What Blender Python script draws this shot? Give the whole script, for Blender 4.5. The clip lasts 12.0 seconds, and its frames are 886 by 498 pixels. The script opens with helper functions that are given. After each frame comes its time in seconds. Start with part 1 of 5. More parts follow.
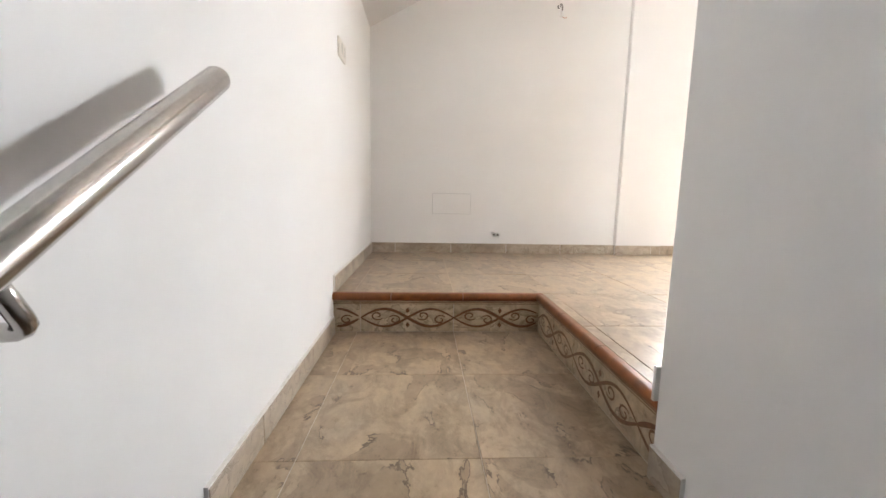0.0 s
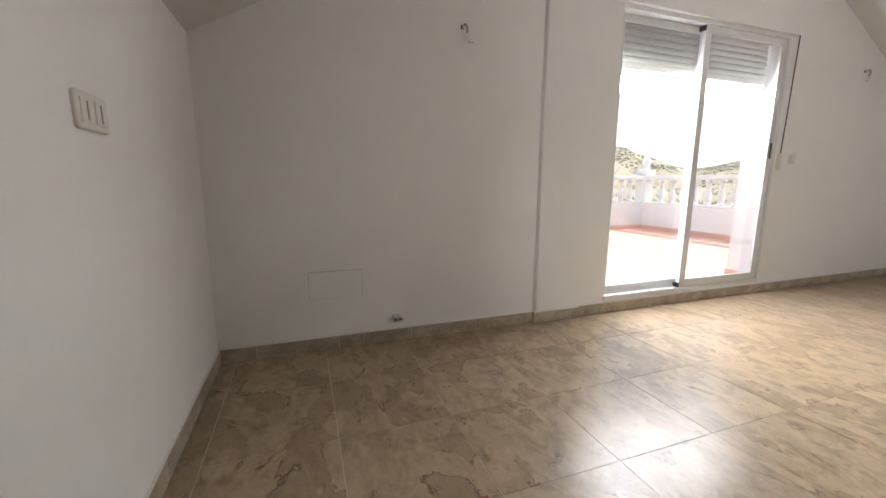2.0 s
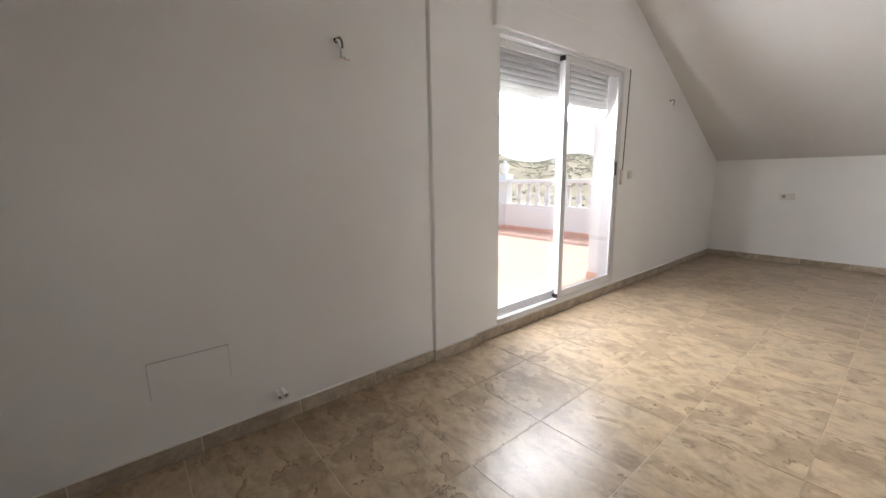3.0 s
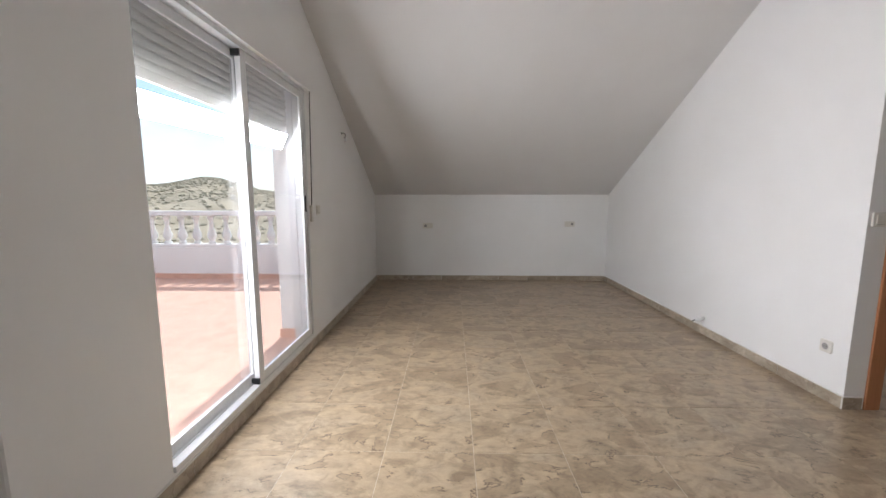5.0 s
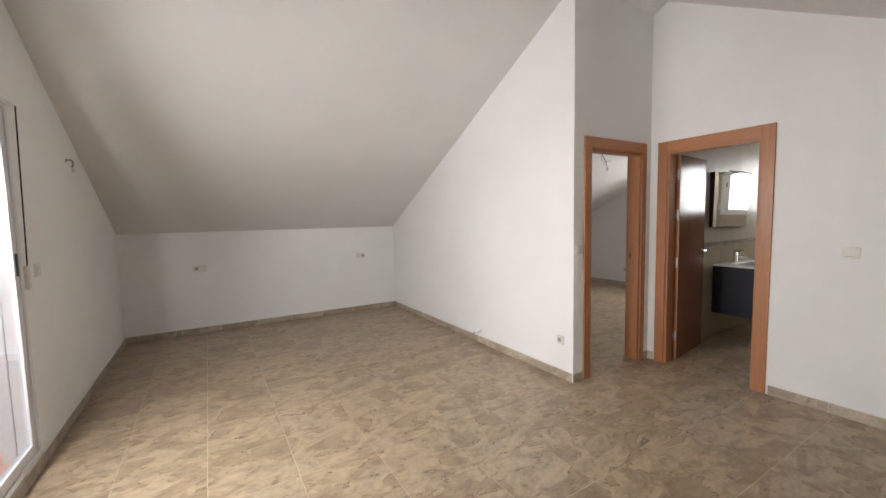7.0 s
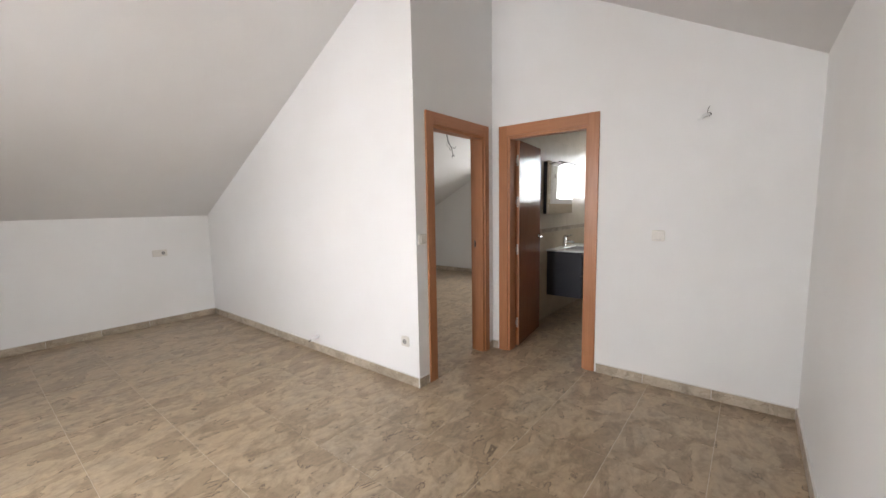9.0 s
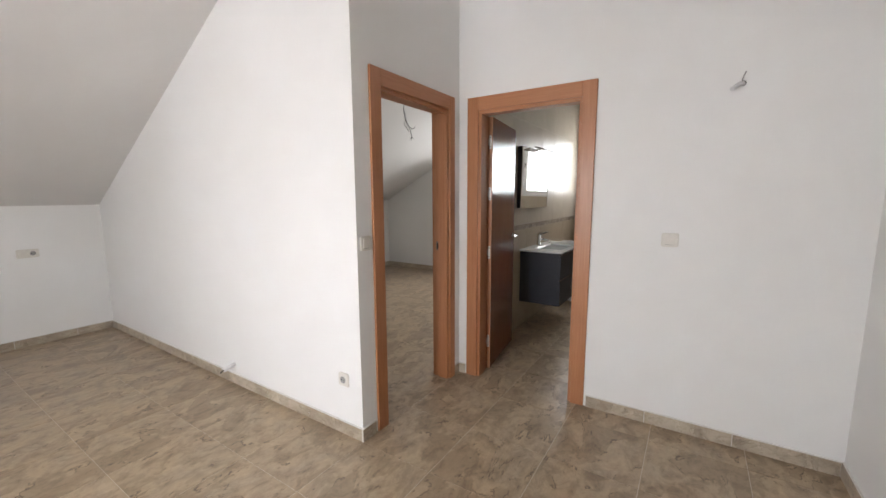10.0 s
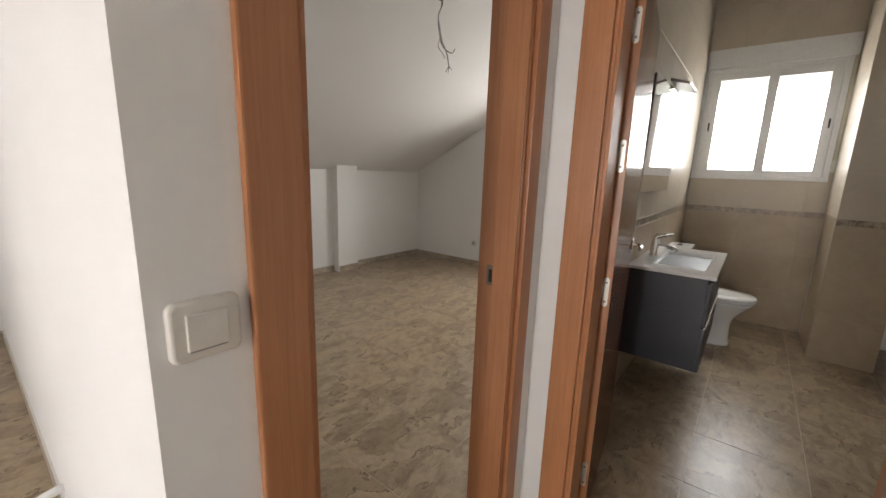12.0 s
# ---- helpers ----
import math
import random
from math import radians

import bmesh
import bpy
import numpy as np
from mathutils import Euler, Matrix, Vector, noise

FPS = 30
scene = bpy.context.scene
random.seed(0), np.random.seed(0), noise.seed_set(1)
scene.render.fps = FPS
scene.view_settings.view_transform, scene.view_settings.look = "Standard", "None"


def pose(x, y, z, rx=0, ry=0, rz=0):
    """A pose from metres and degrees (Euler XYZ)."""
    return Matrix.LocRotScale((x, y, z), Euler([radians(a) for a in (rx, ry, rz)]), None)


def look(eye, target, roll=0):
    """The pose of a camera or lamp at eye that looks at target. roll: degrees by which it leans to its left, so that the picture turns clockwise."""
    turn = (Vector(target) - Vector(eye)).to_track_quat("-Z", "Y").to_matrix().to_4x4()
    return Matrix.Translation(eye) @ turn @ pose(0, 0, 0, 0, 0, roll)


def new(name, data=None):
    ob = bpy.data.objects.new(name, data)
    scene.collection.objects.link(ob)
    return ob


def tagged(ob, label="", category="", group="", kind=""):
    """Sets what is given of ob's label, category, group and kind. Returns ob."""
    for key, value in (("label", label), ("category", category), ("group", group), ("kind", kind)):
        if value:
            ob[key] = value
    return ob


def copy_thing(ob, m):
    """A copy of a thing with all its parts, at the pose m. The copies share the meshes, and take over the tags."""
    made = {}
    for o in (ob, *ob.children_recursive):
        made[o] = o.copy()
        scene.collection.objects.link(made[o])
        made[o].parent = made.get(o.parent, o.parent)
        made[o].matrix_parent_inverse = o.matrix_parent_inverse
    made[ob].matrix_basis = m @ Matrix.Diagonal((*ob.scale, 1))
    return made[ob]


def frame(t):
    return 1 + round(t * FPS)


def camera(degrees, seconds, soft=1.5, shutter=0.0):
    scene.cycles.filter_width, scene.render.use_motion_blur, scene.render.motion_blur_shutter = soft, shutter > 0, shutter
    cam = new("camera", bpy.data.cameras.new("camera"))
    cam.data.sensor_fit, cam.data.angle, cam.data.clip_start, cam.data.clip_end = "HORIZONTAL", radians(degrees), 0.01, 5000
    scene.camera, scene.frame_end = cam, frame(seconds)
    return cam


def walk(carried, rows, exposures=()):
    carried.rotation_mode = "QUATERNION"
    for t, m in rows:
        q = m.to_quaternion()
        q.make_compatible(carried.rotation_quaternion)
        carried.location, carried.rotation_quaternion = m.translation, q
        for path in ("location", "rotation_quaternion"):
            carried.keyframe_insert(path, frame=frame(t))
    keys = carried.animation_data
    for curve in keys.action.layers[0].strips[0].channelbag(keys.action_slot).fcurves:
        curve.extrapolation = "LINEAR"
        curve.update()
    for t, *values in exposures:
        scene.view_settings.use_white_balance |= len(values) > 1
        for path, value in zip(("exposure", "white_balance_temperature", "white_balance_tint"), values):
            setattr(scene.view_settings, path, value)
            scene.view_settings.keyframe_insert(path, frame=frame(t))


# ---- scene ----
cam = camera(97.3, 12.0)
PATH = [
    (0, (0.405, -3.064, 0.447), (0.509, -1.086, 0.176), 1.1),
    (0.5, (0.422, -2.85, 0.574), (0.55, -0.875, 0.292), 1.0),
    (1, (0.399, -2.627, 0.696), (0.657, -0.669, 0.379), 0.6),
    (1.5, (0.424, -2.44, 0.788), (0.859, -0.516, 0.46), 0.4),
    (2, (0.471, -2.256, 0.97), (1.135, -0.401, 0.63), 0.2),
    (2.5, (0.464, -2.06, 1.066), (1.406, -0.332, 0.715), -0.5),
    (2.7, (0.471, -1.998, 1.123), (1.536, -0.344, 0.767), -0.8),
    (4.3, (0.744, -1.425, 1.28), (2.612, -0.793, 0.946), 0.2),
    (4.5, (0.838, -1.351, 1.226), (2.764, -0.901, 0.926), 0.3),
    (5, (1.039, -1.196, 1.274), (3.022, -1.15, 1.018), -0.0),
    (5.5, (1.106, -1.116, 1.388), (3.069, -1.424, 1.157), -0.9),
    (6, (1.11, -1.003, 1.416), (3.001, -1.616, 1.197), -1.2),
    (6.5, (1.101, -0.947, 1.438), (2.902, -1.794, 1.244), -1.3),
    (7, (1.086, -0.938, 1.446), (2.795, -1.966, 1.29), -1.2),
    (7.5, (1.068, -0.944, 1.46), (2.674, -2.125, 1.311), -1.2),
    (9.3, (1.495, -1.598, 1.397), (2.669, -3.2, 1.161), -0.9),
    (9.5, (1.581, -1.717, 1.419), (2.72, -3.342, 1.172), -0.8),
    (10, (1.802, -2.068, 1.417), (2.876, -3.733, 1.146), -0.2),
    (10.5, (2.047, -2.419, 1.408), (3.108, -4.087, 1.111), 0.4),
    (11, (2.308, -2.784, 1.404), (3.382, -4.438, 1.072), 0.4),
    (11.2, (2.398, -2.928, 1.404), (3.487, -4.567, 1.049), 0.9),
    (11.5, (2.517, -3.15, 1.405), (3.659, -4.746, 1.023), 1.0),
    (11.6, (2.569, -3.219, 1.398), (3.722, -4.806, 1.011), 1.2),
    (12, (2.795, -3.458, 1.365), (4.007, -5.0, 0.972), 1.9),
]
EXPOSURES = [
    (0, 3.44, 6150, 10),
    (0.5, 2.99, 6200, 10),
    (1.0, 2.59, 6450, 10),
    (1.5, 2.1, 6400, 10),
    (2.5, 1.93, 6300, 10),
    (4.5, 1.55, 6000, 10),
    (5.5, 1.43, 6150, 10),
    (6.5, 1.54, 6350, 10),
    (7.5, 1.87, 6400, 10),
    (9.5, 1.9, 6200, 10),
    (10.5, 1.82, 6200, 10),
    (11, 1.72, 6150, 10),
    (11.5, 1.7, 6150, 10),
    (12, 1.87, 6550, 10)]
walk(cam, [(t, look(eye, target, roll)) for t, eye, target, roll in PATH], EXPOSURES)
SKY, SUN = 0.13, 3.1
TOP_W, SIDE_W, BATH_W, BED_W = 15, 9, 7.8, 10


# ---- world, sun ----
world = bpy.data.worlds.new("world")
scene.world = world
world.use_nodes = True
wn, wl = world.node_tree.nodes, world.node_tree.links
background = wn["Background"]
sky = wn.new("ShaderNodeTexSky")
sky.sky_type, sky.sun_disc = "NISHITA", False
sky.sun_elevation, sky.sun_rotation = radians(51), radians(88.6)
sky.air_density, sky.dust_density, sky.ozone_density = 1.0, 1.0, 1.0
sky_at = wn.new("ShaderNodeTexCoord")
sky_map = wn.new("ShaderNodeMapping")
sky_map.inputs["Scale"].default_value = (1.0, 1.0, 3.2)
cloud = wn.new("ShaderNodeTexNoise")
cloud.inputs["Scale"].default_value, cloud.inputs["Detail"].default_value = 2.6, 7
cloud_ramp = wn.new("ShaderNodeValToRGB")
cloud_ramp.color_ramp.elements[0].position, cloud_ramp.color_ramp.elements[1].position = 0.33, 0.65
cloud_mix = wn.new("ShaderNodeMixRGB")
cloud_mix.inputs["Color2"].default_value = (7.6, 7.8, 8.0, 1)
wl.new(sky_at.outputs["Generated"], sky_map.inputs["Vector"])
wl.new(sky_map.outputs["Vector"], cloud.inputs["Vector"])
wl.new(cloud.outputs["Fac"], cloud_ramp.inputs["Fac"])
wl.new(cloud_ramp.outputs["Color"], cloud_mix.inputs["Fac"])
wl.new(sky.outputs["Color"], cloud_mix.inputs["Color1"])
wl.new(cloud_mix.outputs["Color"], background.inputs["Color"])
background.inputs["Strength"].default_value = SKY

sun_data = bpy.data.lights.new("sun", "SUN")
sun_data.energy, sun_data.angle, sun_data.color = SUN, radians(0.6), (1.0, 0.94, 0.85)
sun = new("sun", sun_data)
sun.matrix_world = look((20, 0.5, 25), (0, 0, 0))


def sky_lamp(name, width, height, watts, colour, m, spread=180):
    """An area lamp added in a window's opening, standing in for the sky's light."""
    data = bpy.data.lights.new(name, "AREA")
    data.shape, data.size, data.size_y, data.energy, data.color = "RECTANGLE", width, height, watts, colour
    data.spread = radians(spread)
    new(name, data).matrix_world = m


HAZY, CLEAR = (1.0, 0.975, 0.965), (1.0, 0.985, 0.965)
# Both patio lamps are added, tucked into the reveal to brighten the room.
sky_lamp("patio_door_fill_lamp", 1.60, 0.13, TOP_W, HAZY, look((3.41, 0.235, 1.722), (3.1, -2.6, 0.25)), 170)
sky_lamp("patio_door_side_fill_lamp", 0.20, 1.62, SIDE_W, HAZY, look((2.665, 0.24, 0.95), (2.90, -0.76, 0.95)), 170)
sky_lamp("bathroom_skylight", 0.92, 0.90, BATH_W, CLEAR, look((2.84, -8.45, 1.88), (2.84, -5.0, 1.5)))
sky_lamp("bedroom_skylight", 0.85, 0.95, BED_W, CLEAR, look((4.70, -8.42, 1.6), (4.7, -5.0, 0.7)), 140)


# ---- mesh helpers ----
def box(bm, x0, x1, y0, y1, z0, z1, bevel=0.0, segments=2):
    """An upright block between two corners, with rounded edges where bevel is given."""
    made = bmesh.ops.create_cube(bm, size=1.0)["verts"]
    for v in made:
        v.co = Vector(((x0 + x1) / 2 + v.co.x * (x1 - x0), (y0 + y1) / 2 + v.co.y * (y1 - y0), (z0 + z1) / 2 + v.co.z * (z1 - z0)))
    if bevel:
        edges = list({e for v in made for e in v.link_edges})
        bmesh.ops.bevel(bm, geom=edges, offset=bevel, segments=segments, profile=0.6, affect="EDGES")
    return bm


def block(*sizes, bevel=0.0, segments=2):
    return box(bmesh.new(), *sizes, bevel=bevel, segments=segments)


def prism(bm, outline, axis, a, b):
    """A flat outline of (u, v) pulled along an axis: 'y' takes (x, z), 'z' takes (x, y), 'x' takes (y, z)."""
    put = {"y": lambda u, v, w: (u, w, v), "z": lambda u, v, w: (u, v, w), "x": lambda u, v, w: (w, u, v)}[axis]
    ends = [[bm.verts.new(put(u, v, w)) for u, v in outline] for w in (a, b)]
    bm.faces.new(ends[0])
    bm.faces.new(ends[1][::-1])
    for i in range(len(outline)):
        j = (i + 1) % len(outline)
        bm.faces.new((ends[0][i], ends[1][i], ends[1][j], ends[0][j]))
    bmesh.ops.recalc_face_normals(bm, faces=bm.faces)
    return bm


def tube(bm, points, radius, sides=10, caps=True):
    """A round bar along a line of points."""
    points = [Vector(p) for p in points]
    rings, side = [], None
    for i, p in enumerate(points):
        way = (points[min(i + 1, len(points) - 1)] - points[max(i - 1, 0)]).normalized()
        if side is None:
            side = way.cross(Vector((0.31, 0.22, 0.93))).normalized()
        side = (side - way * side.dot(way)).normalized()
        up = way.cross(side)
        r = radius[i] if isinstance(radius, (list, tuple)) else radius
        rings.append([bm.verts.new(p + r * (math.cos(a) * side + math.sin(a) * up)) for a in np.linspace(0, 2 * math.pi, sides, endpoint=False)])
    for a, b in zip(rings, rings[1:]):
        for i in range(sides):
            f = bm.faces.new((a[i], a[(i + 1) % sides], b[(i + 1) % sides], b[i]))
            f.smooth = True
    if caps:
        bm.faces.new(rings[0][::-1])
        bm.faces.new(rings[-1])
    bmesh.ops.recalc_face_normals(bm, faces=bm.faces)
    return bm


def lathe(bm, profile, sides=16, centre=(0, 0, 0)):
    """A turned form from (radius, height) pairs."""
    cx, cy, cz = centre
    rings = [[bm.verts.new((cx + r * math.cos(a), cy + r * math.sin(a), cz + h)) for a in np.linspace(0, 2 * math.pi, sides, endpoint=False)] for r, h in profile]
    for a, b in zip(rings, rings[1:]):
        for i in range(sides):
            f = bm.faces.new((a[i], a[(i + 1) % sides], b[(i + 1) % sides], b[i]))
            f.smooth = True
    bm.faces.new(rings[0][::-1])
    bm.faces.new(rings[-1])
    return bm


def spline(points, steps=8):
    """A smooth line through points (Catmull-Rom)."""
    p = [Vector(q) for q in points]
    p = [2 * p[0] - p[1]] + p + [2 * p[-1] - p[-2]]
    out = []
    for i in range(1, len(p) - 2):
        for s in range(steps):
            t = s / steps
            out.append(0.5 * (2 * p[i] + (p[i + 1] - p[i - 1]) * t + (2 * p[i - 1] - 5 * p[i] + 4 * p[i + 1] - p[i + 2]) * t * t + (3 * p[i] - 3 * p[i + 1] + p[i + 2] - p[i - 1]) * t**3))
    return out + [p[-2]]


def mesh_of(name, bm, material):
    data = bpy.data.meshes.new(name)
    bm.to_mesh(data)
    bm.free()
    data.materials.append(material)
    return data


def part(name, bm, material, parent=None, label=""):
    """One mesh object, under a thing or a part where a parent is given."""
    ob = new(name, mesh_of(name, bm, material))
    if parent is not None:
        ob.parent = parent
        if parent.data is None:
            ob.matrix_parent_inverse = Matrix.Translation(-parent.location)
    return tagged(ob, label)


def thing(name, label, category, at=(0, 0, 0), group="", kind=""):
    ob = new(name)
    ob.location, ob.empty_display_size = at, 0.1
    return tagged(ob, label, category, group, kind)


def setting(name, bm, material, label, category):
    return tagged(part(name, bm, material), label, category, kind="structure")


# ---- materials ----
def srgb(r, g, b):
    return tuple(((c / 255 + 0.055) / 1.055) ** 2.4 if c > 10 else c / 255 / 12.92 for c in (r, g, b)) + (1,)


def base_material(name, colour, rough, metal=0.0):
    m = bpy.data.materials.new(name)
    m.use_nodes = True
    p = m.node_tree.nodes["Principled BSDF"]
    p.inputs["Base Color"].default_value = (*colour[:3], 1)
    p.inputs["Roughness"].default_value, p.inputs["Metallic"].default_value = rough, metal
    return m, m.node_tree.nodes, m.node_tree.links, p


def noise_node(n, l, vector, scale, detail=4, rough=0.5, distortion=0.0):
    t = n.new("ShaderNodeTexNoise")
    t.inputs["Scale"].default_value, t.inputs["Detail"].default_value = scale, detail
    t.inputs["Roughness"].default_value, t.inputs["Distortion"].default_value = rough, distortion
    l.new(vector, t.inputs["Vector"])
    return t


def ramp_node(n, l, fac, stops):
    r = n.new("ShaderNodeValToRGB")
    e = r.color_ramp.elements
    e[0].position, e[0].color = stops[0][0], (*stops[0][1][:3], 1)
    e[1].position, e[1].color = stops[-1][0], (*stops[-1][1][:3], 1)
    for at, colour in stops[1:-1]:
        e.new(at).color = (*colour[:3], 1)
    l.new(fac, r.inputs["Fac"])
    return r


def mix_node(n, l, a, b, fac, kind="MIX"):
    m = n.new("ShaderNodeMixRGB")
    m.blend_type = kind
    for value, socket in ((fac, "Fac"), (a, "Color1"), (b, "Color2")):
        if isinstance(value, (int, float)):
            m.inputs[socket].default_value = value
        elif isinstance(value, tuple):
            m.inputs[socket].default_value = (*value[:3], 1)
        else:
            l.new(value, m.inputs[socket])
    return m


def bump_node(n, l, p, height, strength, distance=0.002):
    b = n.new("ShaderNodeBump")
    b.inputs["Strength"].default_value, b.inputs["Distance"].default_value = strength, distance
    l.new(height, b.inputs["Height"])
    l.new(b.outputs["Normal"], p.inputs["Normal"])


def place_node(n, l, scale=(1, 1, 1), turn=(0, 0, 0), random_shift=0.0):
    """Object coordinates, shifted by the object's random number where asked."""
    c = n.new("ShaderNodeTexCoord")
    out = c.outputs["Object"]
    if random_shift:
        info, mult = n.new("ShaderNodeObjectInfo"), n.new("ShaderNodeVectorMath")
        mult.operation = "MULTIPLY_ADD"
        combine = n.new("ShaderNodeCombineXYZ")
        for socket in ("X", "Y", "Z"):
            l.new(info.outputs["Random"], combine.inputs[socket])
        mult.inputs[1].default_value = (random_shift, random_shift * 1.7, random_shift * 0.6)
        l.new(combine.outputs["Vector"], mult.inputs[0])
        l.new(out, mult.inputs[2])
        out = mult.outputs["Vector"]
    m = n.new("ShaderNodeMapping")
    m.inputs["Scale"].default_value = scale
    m.inputs["Rotation"].default_value = [radians(a) for a in turn]
    l.new(out, m.inputs["Vector"])
    return m.outputs["Vector"]


def plaster(name, colour, warm):
    m, n, l, p = base_material(name, colour, 0.75)
    v = place_node(n, l)
    big = noise_node(n, l, v, 0.9, 3, 0.55)
    tint = ramp_node(n, l, big.outputs["Fac"], [(0.3, tuple(c * k for c, k in zip(colour, (0.97, 0.965, 0.955)))), (0.7, warm)])
    l.new(tint.outputs["Color"], p.inputs["Base Color"])
    fine = noise_node(n, l, v, 55, 5, 0.6)
    wavy = noise_node(n, l, v, 5, 2, 0.5)
    both = mix_node(n, l, fine.outputs["Color"], wavy.outputs["Color"], 0.5)
    bump_node(n, l, p, both.outputs["Color"], 0.22, 0.004)
    return m


def stone_tile(name, stops, rough, scale=1.0, shift=37.0, crack=(0.10, 0.07, 0.05), mottle=1.0):
    """Glazed tile with a clouded, cracked stone print, different on each tile."""
    m, n, l, p = base_material(name, stops[1][1], rough)
    v = place_node(n, l, (scale, 1.2 * scale, 1.2 * scale), (0, 0, -38), shift)
    cloud_ = noise_node(n, l, v, 2.6, 7, 0.60, 0.55)
    tone = ramp_node(n, l, cloud_.outputs["Fac"], stops)
    patch = noise_node(n, l, v, 8.5, 10, 0.70, 0.75)
    patch_ramp = ramp_node(n, l, patch.outputs["Fac"], [(0.34, (0.72, 0.70, 0.675)), (0.465, (0.90, 0.89, 0.875)), (0.505, (1.03, 1.025, 1.02)), (0.66, (1.14, 1.13, 1.11))])
    tone2 = mix_node(n, l, tone.outputs["Color"], patch_ramp.outputs["Color"], 0.85 * mottle, "MULTIPLY")
    layer = noise_node(n, l, v, 5.0, 7, 0.57, 0.8)
    flake = ramp_node(n, l, layer.outputs["Fac"], [(0.40, (1, 1, 1)), (0.470, (0.86, 0.85, 0.84)), (0.496, (0.50, 0.48, 0.46)), (0.503, (1.12, 1.12, 1.12)), (0.60, (1, 1, 1))])
    spots = noise_node(n, l, v, 6.5, 3, 0.5)
    spots_ramp = ramp_node(n, l, spots.outputs["Fac"], [(0.34, (0, 0, 0)), (0.50, (mottle, mottle, mottle))])
    tone3 = mix_node(n, l, tone2.outputs["Color"], (1, 1, 1), 0.0)
    torn = mix_node(n, l, tone2.outputs["Color"], flake.outputs["Color"], 1.0, "MULTIPLY")
    l.new(torn.outputs["Color"], tone3.inputs["Color2"])
    l.new(spots_ramp.outputs["Color"], tone3.inputs["Fac"])
    vein = noise_node(n, l, v, 6.0, 6, 0.62, 0.8)
    line = ramp_node(n, l, vein.outputs["Fac"], [(0.485, (0, 0, 0)), (0.498, (1, 1, 1)), (0.502, (1, 1, 1)), (0.506, (0, 0, 0))])
    gate = noise_node(n, l, v, 11.0, 2, 0.5)
    gate_ramp = ramp_node(n, l, gate.outputs["Fac"], [(0.53, (0, 0, 0)), (0.60, (0.85 * mottle, 0.85 * mottle, 0.85 * mottle))])
    mask = mix_node(n, l, line.outputs["Color"], gate_ramp.outputs["Color"], 1.0, "MULTIPLY")
    done = mix_node(n, l, tone3.outputs["Color"], crack, mask.outputs["Color"])
    l.new(done.outputs["Color"], p.inputs["Base Color"])
    haze = noise_node(n, l, v, 6, 4, 0.6)
    r = n.new("ShaderNodeMapRange")
    r.inputs["To Min"].default_value, r.inputs["To Max"].default_value = rough - 0.06 * mottle, rough + 0.1 * mottle
    l.new(haze.outputs["Fac"], r.inputs["Value"])
    l.new(r.outputs["Result"], p.inputs["Roughness"])
    bump_node(n, l, p, patch.outputs["Fac"], 0.10 * mottle * mottle, 0.002)
    p.inputs["Specular IOR Level"].default_value = 0.16 + 0.28 * mottle
    return m


